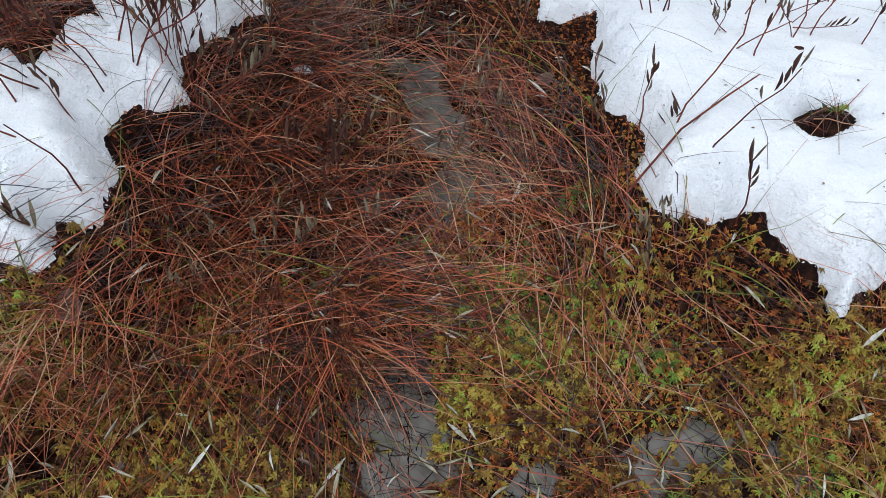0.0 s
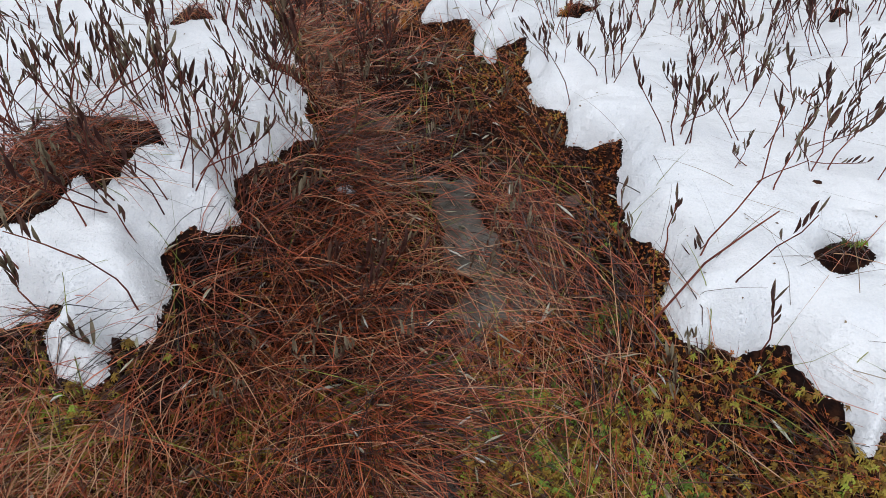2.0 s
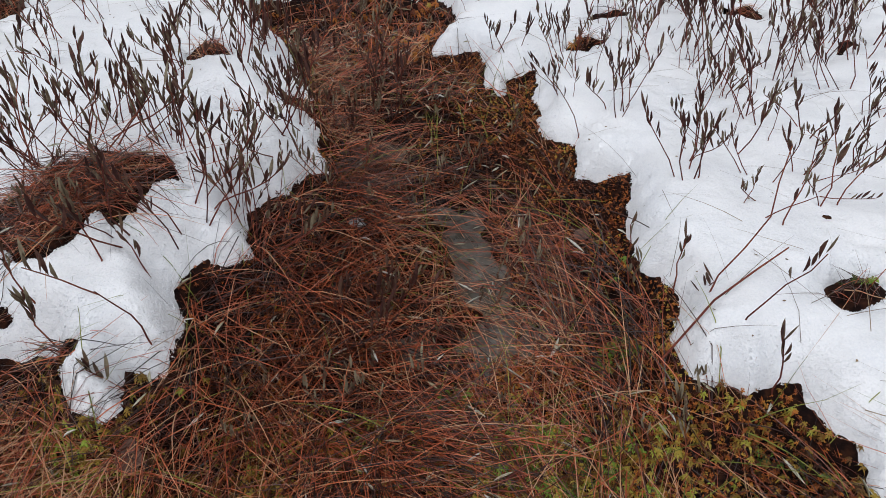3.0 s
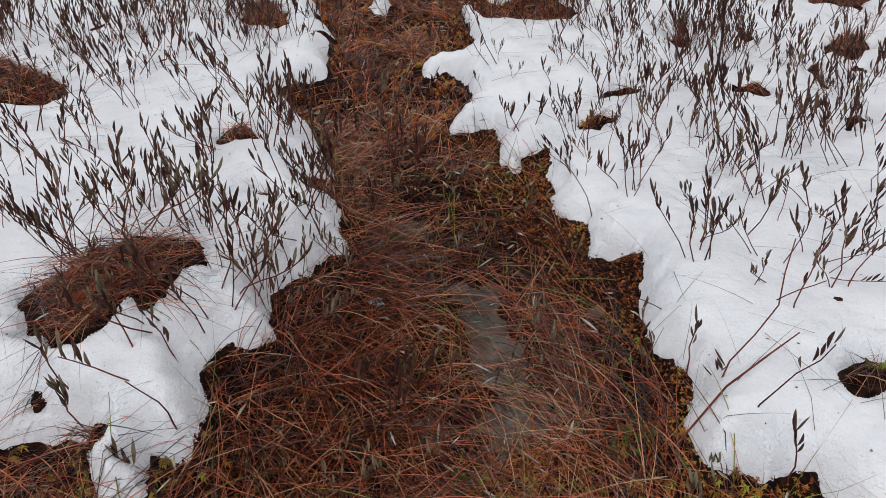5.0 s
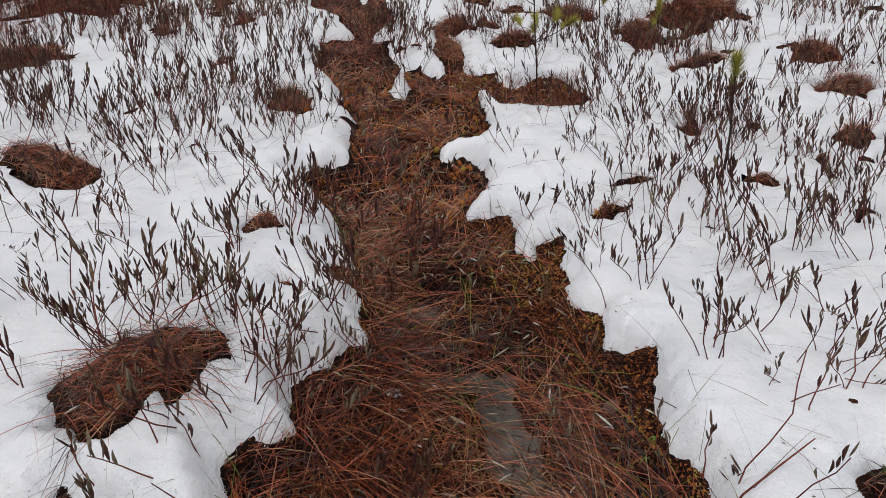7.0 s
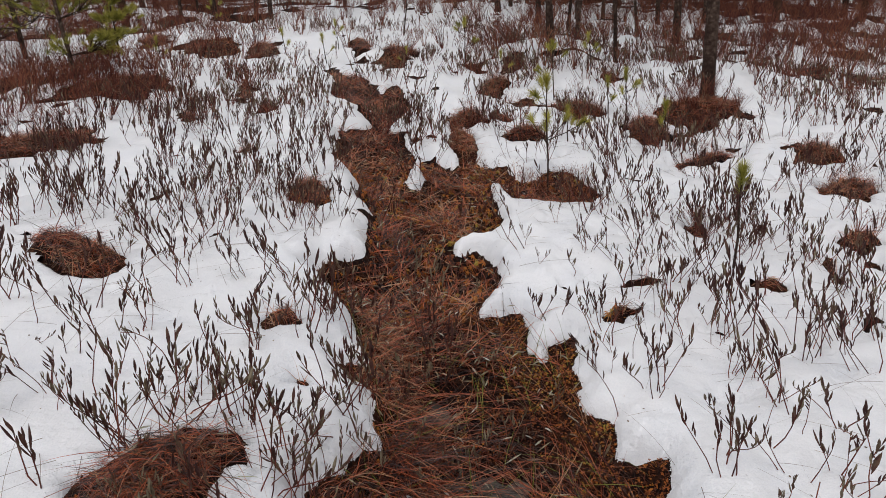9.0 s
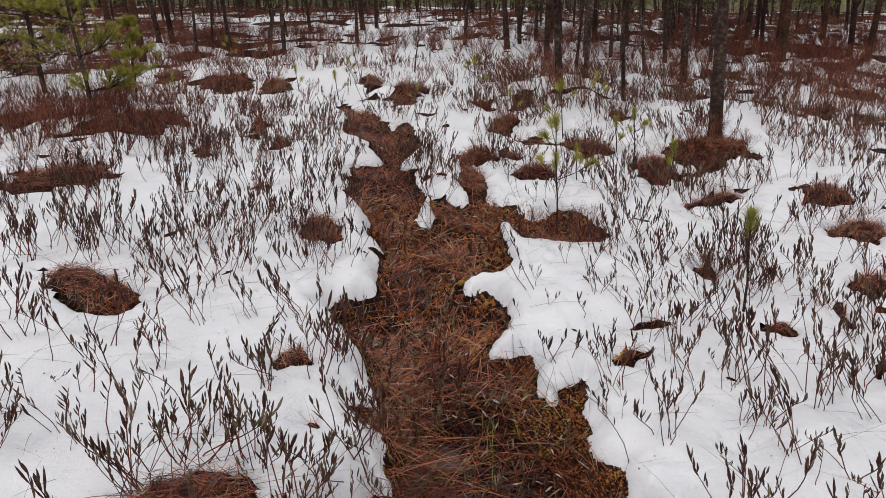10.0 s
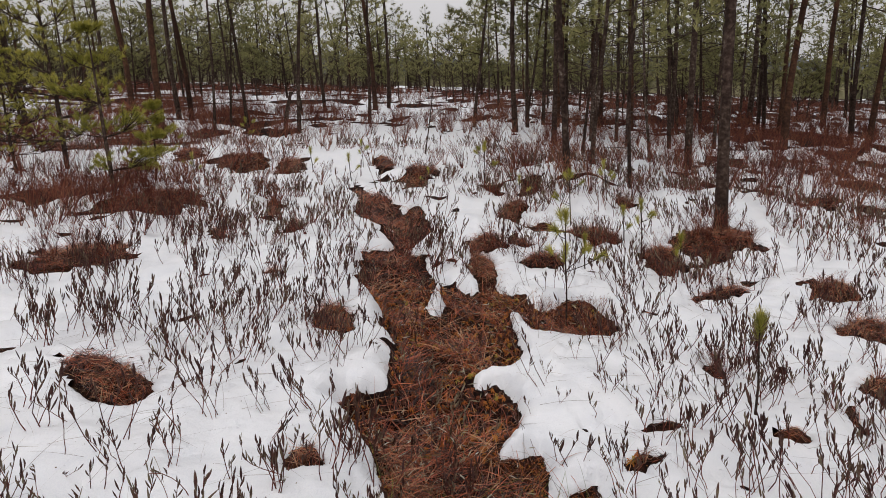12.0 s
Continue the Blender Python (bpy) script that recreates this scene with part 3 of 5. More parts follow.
# the trail goes on behind
sedge_field("sedge", 16000, -1.7, 1.6, -3.2, 0.3, lambda x, y: 0.7 * bare(x, y) * (both_margins(x, y)[1] < 0.0), (0.08, 0.27), (0.0014, 0.003), SEDGE, "rust-red dead sedge on the trodden trail", flow=1.6)
sedge_field("green_sedge", 1500, -1.3, 1.1, 0.2, 2.2, lambda x, y: bare(x, y) * 0.5 * (both_margins(x, y)[1] < 0), (0.12, 0.30), (0.0014, 0.0026), GREEN_SEDGE, "few green sedge blades among the red litter", lifts=(0.1, 0.8), flow=1.8)


def moss_field(name, n, x0, x1, y0, y1, want, size, label, mat, rings=2):
    """Star-shaped moss heads: two rings of drooping arms round one raised middle."""
    x, y = scatter(n, x0, x1, y0, y1, want)
    m = len(x)
    z = ground_z(x, y) + rng.uniform(-0.010, 0.015, m)
    r = rng.uniform(*size, m)
    turn = rng.uniform(0, 6.28, m)
    tx, ty = rng.normal(0, 0.42, m), rng.normal(0, 0.42, m)
    tmpl, tri = [(0, 0, 0.22)], []
    for count, reach, wide, mid, tip, shift in ((7, 1.0, 0.17, 0.15, -0.45, 0.0), (5, 0.62, 0.18, 0.40, 0.22, 0.4))[2 - rings:]:
        for i in range(count):
            a = 6.2832 * (i + shift) / count + 0.22 * math.sin(5.3 * i)
            c, s = math.cos(a), math.sin(a)
            far = reach * (1 + 0.22 * math.sin(2.7 * i + count))
            b = len(tmpl)
            tmpl += [(far * 0.55 * c - wide * s, far * 0.55 * s + wide * c, mid), (far * 0.55 * c + wide * s, far * 0.55 * s - wide * c, mid), (far * c, far * s, tip)]
            tri += [(0, b + 1, b), (b, b + 1, b + 2)]
    tmpl, tri = np.array(tmpl), np.array(tri)
    c, s = np.cos(turn)[:, None], np.sin(turn)[:, None]
    jit = 1 + rng.normal(0, 0.18, (m, len(tmpl)))
    vx = r[:, None] * jit * (tmpl[:, 0] * c - tmpl[:, 1] * s)
    vy = r[:, None] * jit * (tmpl[:, 0] * s + tmpl[:, 1] * c)
    vz = r[:, None] * tmpl[:, 2] * jit + vx * tx[:, None] + vy * ty[:, None]
    v = np.stack([x[:, None] + vx, y[:, None] + vy, z[:, None] + vz], -1).reshape(-1, 3)
    f = (np.arange(m)[:, None, None] * len(tmpl) + tri[None]).reshape(-1, 3)
    stuff(name, mesh_from(name, v, f, mat, smooth=False), label, "moss")


def moss_chance(x, y):
    n = smooth_noise(x, y, 0.25, 71) + 0.5 * smooth_noise(x, y, 0.1, 72)
    high = ease(smooth_noise(x, y, 0.045, 34) + 0.8 * smooth_noise(x, y, 0.11, 31), -0.7, 0.25)
    high = np.maximum(high, 0.95 * (1 - ease(y, 0.7, 0.95)))
    bank = np.where(x + 0.25 * y > 0.3, 0.8, 0.2) * (1 - ease(-snow_margin(x, y), 0.04, 0.14))
    return np.where(snow_margin(x, y) < 0.0, 1.0, 0.0) * np.where(both_margins(x, y)[1] < 0.02, 1.0, 0.12) * (1 - 0.7 * ease(-x, 0.2, 0.4) * ease(y, 0.55, 0.72)) * np.maximum(np.clip(0.75 + 0.9 * n, 0.15, 1) * high, bank) * (1 - 0.88 * ease(pool_depth(x, y), 0.3, 0.75))


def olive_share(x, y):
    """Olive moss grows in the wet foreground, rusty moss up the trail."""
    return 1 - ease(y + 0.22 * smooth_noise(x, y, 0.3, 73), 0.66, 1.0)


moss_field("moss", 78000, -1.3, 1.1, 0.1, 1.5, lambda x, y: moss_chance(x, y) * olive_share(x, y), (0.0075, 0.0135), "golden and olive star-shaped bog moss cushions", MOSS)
moss_field("moss", 26000, -0.5, 1.1, 0.3, 1.05, lambda x, y: bare(x, y) * ease(smooth_noise(x, y, 0.09, 75), -0.5, 0.3) * (1 - ease(pool_depth(x, y), 0.2, 0.6)), (0.006, 0.010), "low brown and golden moss between the cushions", RUST_MOSS, 1)
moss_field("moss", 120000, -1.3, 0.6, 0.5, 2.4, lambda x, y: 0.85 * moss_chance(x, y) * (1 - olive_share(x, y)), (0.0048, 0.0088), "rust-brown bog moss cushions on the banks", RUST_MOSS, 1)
moss_field("moss", 5000, -0.1, 0.9, 0.4, 1.25, lambda x, y: bare(x, y) * ease(smooth_noise(x, y, 0.12, 74) + 0.5 * (1 - ease(np.hypot(x - 0.22, y - 1.05), 0.05, 0.2)), 0.45, 0.8), (0.009, 0.015), "bright green moss tufts by the pool", GREEN_MOSS)
moss_field("moss", 16000, -1.7, 1.6, -3.2, 0.3, lambda x, y: 0.8 * bare(x, y) * (both_margins(x, y)[1] < 0.0), (0.010, 0.018), "brown and golden moss along the trail", RUST_MOSS, 1)
moss_field("moss", 12000, -1.4, 0.3, 2.3, 4.5, lambda x, y: bare(x, y) * 0.5, (0.012, 0.022), "orange-brown bog moss cushions between the sedge", RUST_MOSS)


# ---- leaves and shrubs ----
def leaf_mesh(length, width, fold, curve, mat):
    """A narrow leathery leaf, folded along its midrib, growing along z."""
    v = [(0, 0, 0)]
    for u, w in ((0.2, 0.6), (0.5, 1.0), (0.8, 0.62)):
        off = curve * u * u
        v += [(-0.5 * width * w, off + fold * width * w, u * length), (0, off, u * length), (0.5 * width * w, off + fold * width * w, u * length)]
    v.append((0, curve, length))
    f = [(0, 2, 1), (0, 3, 2)]
    for b in (1, 4):
        f += [(b, b + 1, b + 4), (b, b + 4, b + 3), (b + 1, b + 2, b + 5), (b + 1, b + 5, b + 4)]
    f += [(7, 8, 10), (8, 9, 10)]
    return np.array(v), np.array(f)


def tube(points, radii, sides=5):
    """A bent tapering tube through points."""
    pts, v, f = [Vector(p) for p in points], [], []
    for i, p in enumerate(pts):
        d = (pts[min(i + 1, len(pts) - 1)] - pts[max(i - 1, 0)]).normalized()
        side = d.cross(Vector((0.31, 0.95, 0.07))).normalized()
        up = d.cross(side)
        for k in range(sides):
            a = 6.2832 * k / sides
            v.append(p + radii[i] * (math.cos(a) * side + math.sin(a) * up))
    for i in range(len(pts) - 1):
        for k in range(sides):
            a, b = i * sides + k, i * sides + (k + 1) % sides
            f.append((a, b, b + sides, a + sides))
    return np.array([tuple(p) for p in v]), np.array(f)


def tri(f):
    return np.concatenate([f[:, [0, 1, 2]], f[:, [0, 2, 3]]]) if f.shape[1] == 4 else f


def joined(pieces):
    """Several (verts, faces) as one, in triangles."""
    vs, fs, at = [], [], 0
    for v, f in pieces:
        vs.append(v)
        fs.append(tri(f) + at)
        at += len(v)
    return np.concatenate(vs), np.concatenate(fs)


def moved(v, m):
    a = np.array(m)
    return v @ a[:3, :3].T + a[:3, 3]


LEAVES = [leaf_mesh(L, W, F, C, LEAF) for L, W, F, C in ((0.050, 0.0088, 0.5, 0.006), (0.041, 0.0080, 0.6, -0.005), (0.056, 0.0096, 0.4, 0.010), (0.034, 0.0076, 0.7, 0.003))]
LEAF_MESHES = [mesh_from("leaf", v, f, LEAF) for v, f in LEAVES]


def sprig(rnd, height, lean, leafy=1.0):
    """Stem points and leaf poses of one upright shoot."""
    a = rnd.uniform(0, 6.28)
    pts, p, d = [], Vector((0, 0, -0.03)), Vector((lean * math.cos(a), lean * math.sin(a), 1)).normalized()
    n = 6
    for i in range(n):
        pts.append(p.copy())
        d = (d + Vector((rnd.gauss(0, 0.19), rnd.gauss(0, 0.19), 0.12))).normalized()
        p = p + d * ((height + 0.03) / (n - 1))
    poses = []
    count = int(rnd.uniform(4.5, 8.5) * leafy + 0.3)
    for i in range(count):
        u = 1.0 - 0.42 * (i / max(count, 1)) ** 1.1
        k = min(int(u * (n - 1)), n - 2)
        q = pts[k].lerp(pts[k + 1], u * (n - 1) - k)
        turn = a + i * 2.4 + rnd.uniform(-0.4, 0.4)
        tilt = rnd.uniform(0.03, 0.30) if i > 1 else rnd.uniform(0.0, 0.15)
        poses.append((rnd.randrange(4), Matrix.Translation(q) @ Euler((0, 0, turn)).to_matrix().to_4x4() @ Euler((-tilt, 0, 0)).to_matrix().to_4x4() @ Matrix.Scale(rnd.uniform(0.75, 1.15), 4)))
    return pts, poses


def shrub_thing(rnd, shoots, height, label, lean=0.25, leafy=1.0, spread=0.03):
    root = new("bog_rosemary")
    for i in range(shoots):
        pts, poses = sprig(rnd, height * rnd.uniform(0.7, 1.1), lean, leafy)
        off = Vector((rnd.uniform(-spread, spread), rnd.uniform(-spread, spread), 0)) * (i > 0)
        v, f = tube([p + off for p in pts], [0.0019 - 0.0006 * k / 5 for k in range(6)], 5)
        stem = part("stem", mesh_from("stem", v, f, STEM), root)
        for kind, m in poses:
            part("leaf", LEAF_MESHES[kind], stem, m=Matrix.Translation(off) @ m)
    return tagged(root, label, "shrub", "bog rosemary shrubs in the snow")


def shrub_pieces(rnd, shoots, height, lean=0.25, leafy=1.0, spread=0.03, far=False):
    """The same shrub as plain geometry, for the stands that nobody could count."""
    stems, leaves = [], []
    for i in range(shoots):
        pts, poses = sprig(rnd, height * rnd.uniform(0.7, 1.1), lean, leafy)
        off = Vector((rnd.uniform(-spread, spread), rnd.uniform(-spread, spread), 0)) * (i > 0)
        stems.append(tube([p + off for p in pts[::2] + pts[-1:]], (0.0021, 0.0019, 0.0016, 0.0012), 3) if not far else tube([pts[0] + off, pts[3] + off, pts[5] + off], (0.003, 0.0025, 0.002), 3))
        for kind, m in poses:
            v, f = LEAVES[kind]
            if far:
                v, f = v[[0, 4, 6, 10]] * np.array([1.1, 1, 1]), np.array([[0, 2, 1], [1, 2, 3]])
            leaves.append((moved(v, Matrix.Translation(off) @ m), f))
    sv, sf = joined(stems)
    if not leaves:
        return sv, sf, np.zeros(len(sf), int)
    lv, lf = joined(leaves)
    return np.concatenate([sv, lv]), np.concatenate([sf, lf + len(sv)]), np.concatenate([np.zeros(len(sf), int), np.ones(len(lf), int)])


def spread_pieces(name, templates, x, y, scale, materials, label, category, sink=0.0):
    """Joins many turned and scaled copies of a few templates into one mesh."""
    vs, fs, ss, at = [], [], [], 0
    z = surface_z(x, y) - sink
    pick = rng.integers(0, len(templates), len(x))
    turn, tipx, tipy = rng.uniform(0, 6.283, len(x)), rng.normal(0.0, 0.17, len(x)) + np.where(x + 0.25 * y > 0.6, -0.13, 0.07), rng.normal(0, 0.17, len(x))
    for k, (v, f, s) in enumerate(templates):
        ids = np.nonzero(pick == k)[0]
        if not len(ids):
            continue
        c, sn, sc = np.cos(turn[ids])[:, None], np.sin(turn[ids])[:, None], scale[ids][:, None]
        vx, vy, vz = sc * (v[:, 0] * c - v[:, 1] * sn), sc * (v[:, 0] * sn + v[:, 1] * c), sc * v[:, 2]
        vx, vy = vx + tipx[ids][:, None] * vz, vy + tipy[ids][:, None] * vz
        vs.append(np.stack([x[ids][:, None] + vx, y[ids][:, None] + vy, z[ids][:, None] + vz], -1).reshape(-1, 3))
        fs.append((at + np.arange(len(ids))[:, None, None] * len(v) + f[None]).reshape(-1, 3))
        ss.append(np.tile(s, len(ids)))
        at += len(ids) * len(v)
    stuff(name, mesh_from(name, np.concatenate(vs), np.concatenate(fs), materials, True, np.concatenate(ss)), label, category)


def stand(x, y):
    """Where the low shrubs stand close together."""
    c = 0.35 + 0.8 * smooth_noise(x, y, 0.45, 81) + 0.4 * smooth_noise(x, y, 1.3, 82)
    for cx, cy, r, w in ((-0.9, 1.48, 0.26, 0.1), (-2.6, 3.3, 1.5, 0.35), (-1.5, 1.75, 0.5, -0.2), (1.3, 1.9, 0.9, -0.25), (0.79, 1.20, 0.12, 0.9), (0.6, 2.6, 0.7, 0.1), (-0.55, 1.6, 0.15, 0.8), (-0.55, 1.3, 0.1, 0.6), (0.75, 1.0, 0.42, -0.9), (-0.75, 2.7, 0.3, -0.6), (-0.8, 0.85, 0.3, -0.5)):
        c = c + w * (1 - ease(np.hypot(x - cx, y - cy) / r, 0.5, 1.0))
    return np.clip(c, 0.03, 1)


def on_snow(x, y):
    return np.where(snow_margin(x, y) > 0.01, 1.0, 0.12)


# the bog slopes a little to one side; whatever grows on it stands plumb
PLUMB = pose(0, 0, 0, 0, -3.2, 0)
rnd = random.Random(5)
SHRUBS = [shrub_thing(rnd, n, h, label, lean, leafy) for n, h, label, lean, leafy in (
    (1, 0.19, "single bog rosemary shoot with folded brown-green leaves in snow", 0.25, 1.0), (1, 0.13, "short bog rosemary shoot with upright leaves in snow", 0.3, 0.8),
    (2, 0.20, "pair of bog rosemary shoots with folded olive leaves", 0.3, 1.0), (1, 0.25, "tall thin bog rosemary shoot with dark leaves at its tip", 0.2, 0.8),
    (3, 0.20, "clump of bog rosemary shoots with purplish folded leaves", 0.35, 0.9), (2, 0.15, "low bog rosemary clump with grey-brown leaves", 0.4, 1.0),
    (1, 0.17, "slanting bog rosemary shoot with few leaves", 0.5, 0.6), (2, 0.26, "tall bog rosemary clump with reddish stems", 0.25, 0.9))]
sx_, sy_ = scatter(1500, -2.0, 1.6, 0.66, 3.3, lambda x, y: on_snow(x, y) * stand(x, y))
sx_, sy_ = sx_[:235], sy_[:235]
sz_ = surface_z(sx_, sy_)
for i in range(len(sx_)):
    m = pose(sx_[i], sy_[i], sz_[i]) @ pose(0, 0, 0, 0, 5 if sx_[i] < 0.2 else -9, 0) @ pose(0, 0, 0, rnd.gauss(0, 12), rnd.gauss(0, 12), rnd.uniform(0, 360)) @ Matrix.Scale(rnd.uniform(0.65, 1.0), 4)
    if i < len(SHRUBS):
        SHRUBS[i].matrix_basis = m
    else:
        copy_thing(SHRUBS[i % len(SHRUBS)], m)

# a close row of tall shoots round the back of the hummock
for i in range(32):
    a = radians(rnd.uniform(-10, 160))
    px, py = -0.82 + 0.25 * math.cos(a) * rnd.uniform(0.8, 1.25), 1.10 + 0.22 * math.sin(a) * rnd.uniform(0.85, 1.35)
    copy_thing(SHRUBS[rnd.choice((3, 7, 7, 0, 4))], pose(px, py, float(surface_z(np.array([px]), np.array([py]))[0])) @ pose(0, 0, 0, 0, 5, 0) @ pose(0, 0, 0, rnd.gauss(0, 9), rnd.gauss(0, 9), rnd.uniform(0, 360)) @ Matrix.Scale(rnd.uniform(0.85, 1.3), 4))
# and a loose row down the narrow strip of snow between the hummock and the trail
for i in range(17):
    u = rnd.random()
    px, py = -0.60 + 0.10 * u + rnd.gauss(0, 0.04), 1.12 + 0.62 * u + rnd.gauss(0, 0.04)
    copy_thing(SHRUBS[rnd.choice((0, 2, 3, 4, 7))], pose(px, py, float(surface_z(np.array([px]), np.array([py]))[0])) @ pose(0, 0, 0, 0, 5, 0) @ pose(0, 0, 0, rnd.gauss(0, 12), rnd.gauss(0, 12), rnd.uniform(0, 360)) @ Matrix.Scale(rnd.uniform(0.7, 1.05), 4))

# shoots that stand alone beside the trail: foot, then how far the tip leans and rises, and how leafy it is
SHOOTS = [(0.46, 1.03, 0.07, -0.02, 0.34, 0), (0.43, 1.12, -0.03, 0.01, 0.15, 1), (0.35, 1.15, -0.03, 0.01, 0.19, 1), (0.50, 0.94, 0.07, -0.02, 0.18, 1), (0.58, 0.87, 0.0, 0.01, 0.18, 2),
          (0.67, 1.26, -0.02, 0.02, 0.18, 1), (0.78, 1.36, -0.02, 0.02, 0.18, 2), (0.63, 1.57, 0.0, 0.0, 0.21, 2), (0.34, 1.83, 0.0, 0.0, 0.14, 1), (0.51, 1.42, 0.01, 0.0, 0.16, 2),
          (0.25, 1.53, -0.02, 0.0, 0.13, 1), (0.83, 1.37, -0.02, 0.02, 0.15, 1), (0.61, 1.29, 0.04, -0.01, 0.10, 1), (-0.83, 0.82, -0.02, -0.01, 0.12, 1), (-0.64, 0.75, -0.01, 0.0, 0.12, 2),
          (-0.74, 0.91, -0.02, 0.0, 0.15, 2), (-0.69, 0.85, -0.04, 0.01, 0.13, 1), (-0.78, 0.78, -0.03, 0.0, 0.12, 2), (-0.61, 0.80, -0.03, 0.02, 0.19, 0), (-0.64, 0.93, -0.05, 0.0, 0.16, 1)]
for fx, fy, dx, dy, rise, leafy in SHOOTS:
    root = new("bog_rosemary")
    pts, poses = sprig(rnd, rise, 0.0, 0.0 if leafy == 0 else 0.7 * leafy)
    bend = [Vector((dx, dy, 0)) * (k / 5) for k in range(6)]
    v, f = tube([p + b for p, b in zip(pts, bend)], [0.0019 - 0.0008 * k / 5 for k in range(6)], 6)
    stem = part("stem", mesh_from("stem", v, f, STEM), root)
    for kind, m in poses:
        part("leaf", LEAF_MESHES[kind], stem, m=Matrix.Translation(Vector((dx, dy, 0)) * min(1.0, max(0.0, m.translation.z / rise))) @ m)
    root.matrix_basis = pose(fx, fy, float(surface_z(np.array([fx]), np.array([fy]))[0]))
    tagged(root, "bare dark twig sticking up out of the snow" if leafy == 0 else "lone bog rosemary shoot at the trail's snowy edge", "shrub", "bog rosemary shrubs in the snow")

STANDS = [shrub_pieces(rnd, rnd.choice((1, 2, 3, 4, 5)), rnd.uniform(0.12, 0.23), 0.5, rnd.uniform(0.6, 1.0), 0.045) for _ in range(20)]
x, y = scatter(4050, -3.6, 3.4, 0.66, 5.2, lambda x, y: on_snow(x, y) * (0.12 + 0.34 * stand(x, y)) * ease(np.hypot(x - 0.75, y - 1.0), 0.2, 0.6))
spread_pieces("shrub_stand", STANDS, x, y, rng.uniform(0.75, 1.2, len(x)), [STEM, LEAF], "loose stand of bog rosemary shoots poking through snow", "shrub")
FAR_STANDS = [shrub_pieces(rnd, rnd.choice((2, 4, 6, 8, 10)), rnd.uniform(0.12, 0.25), 0.5, rnd.uniform(0.8, 1.2), 0.10, True) for _ in range(20)]
x, y = scatter(8500, -9.5, 7.5, 4.6, 13.0, lambda x, y: on_snow(x, y) * (0.12 + 0.30 * stand(x, y)) * (1 - 0.6 * ease(np.hypot(x, y), 6.5, 9.5) * (x + 0.17 * y < 0.3)))
spread_pieces("shrub_stand", FAR_STANDS, x, y, rng.uniform(0.8, 1.25, len(x)), [STEM, LEAF], "wide stand of bog rosemary shoots poking through snow", "shrub")



def twig_bush(rnd, height, shoots, leafy, far=False):
    """A leafless heath bush: forked twigs from one foot."""
    pieces, tips = [], []
    for i in range(shoots):
        a, out = rnd.uniform(0, 6.28), rnd.uniform(0.15, 0.7)
        h = height * rnd.uniform(0.6, 1.1)
        p0, p1 = Vector((0, 0, -0.04)), Vector((out * h * 0.45 * math.cos(a), out * h * 0.45 * math.sin(a), h * 0.5))
        p2 = Vector((out * h * math.cos(a + 0.2), out * h * math.sin(a + 0.2), h))
        pieces.append(tube([p0, p2], (0.005, 0.002), 3) if far else tube([p0, p1, p2], (0.004, 0.0032, 0.0016), 3))
        for _ in range(3):
            q = p1.lerp(p2, rnd.uniform(0, 0.8))
            e = q + Vector((rnd.gauss(0, 0.07), rnd.gauss(0, 0.07), rnd.uniform(0.06, 0.18) * height / 0.4))
            w = Vector((rnd.gauss(0, 1), rnd.gauss(0, 1), 0)).normalized() * 0.0017
            pieces.append((np.array([q - w, q + w, e + 0.5 * w, e - 0.5 * w]), np.array([[0, 1, 2, 3]])))
            tips.append((q, e))
    for q, e in tips:
        for _ in range(int(leafy)):
            v, f = LEAVES[rnd.randrange(4)][0][[0, 4, 6, 10]], np.array([[0, 2, 1], [1, 2, 3]])
            m = Matrix.Translation(q.lerp(e, rnd.uniform(0.3, 1.0))) @ Euler((rnd.uniform(-0.8, 0.8), rnd.uniform(-0.8, 0.8), rnd.uniform(0, 6.28))).to_matrix().to_4x4()
            pieces.append((moved(v, m), f))
    v, f = joined(pieces)
    return v, f, np.zeros(len(f), int)


def heath(x, y):
    d = np.hypot(x, y)
    lean = (x + 0.17 * y) / (d + 0.1)
    side = np.where(lean > 0, ease(lean, -0.04, 0.18), ease(-lean, 0.22, 0.5))
    c = 0.10 + 0.7 * smooth_noise(x, y, 2.0, 91) + 0.5 * smooth_noise(x, y, 0.7, 92) + 0.75 * side * ease(d, 7, 12) + 0.35 * ease(d, 16, 24)
    return np.where(snow_margin(x, y) > 0.02, 0.62 * np.clip(c, 0, 1), np.clip(c + 0.4, 0.5, 1))


BUSHES = [twig_bush(rnd, rnd.uniform(0.22, 0.48), 9, 1) for _ in range(8)]
FAR_BUSHES = [twig_bush(rnd, rnd.uniform(0.25, 0.5), 8, 0, True) for _ in range(6)]
x, y = scatter(4400, -15, 13, 7.5, 22, heath)
spread_pieces("heath_bush", BUSHES, x, y, rng.uniform(0.7, 1.15, len(x)), [SHRUB], "red-brown leafless heath bushes covering the bog", "bush")
x, y = scatter(6000, -34, 26, 20, 55, heath)
spread_pieces("heath_bush", FAR_BUSHES, x, y, rng.uniform(0.9, 1.3, len(x)), [SHRUB], "red-brown leafless heath bushes under the pines", "bush")
x, y = scatter(700, -6.0, -2.6, 3.4, 7.2, lambda x, y: bare(x, y) * 0.9)
spread_pieces("heath_bush", BUSHES, x, y, rng.uniform(0.3, 0.6, len(x)), [SHRUB], "red-brown heath twigs on a bare hummock", "bush")
x, y = scatter(2600, -3.2, 3.5, 2.5, 8.0, lambda x, y: np.where((snow_margin(x, y) < -0.02) & (np.abs(x + 0.3 * y - 0.1) > 0.55), 0.8, 0.0))
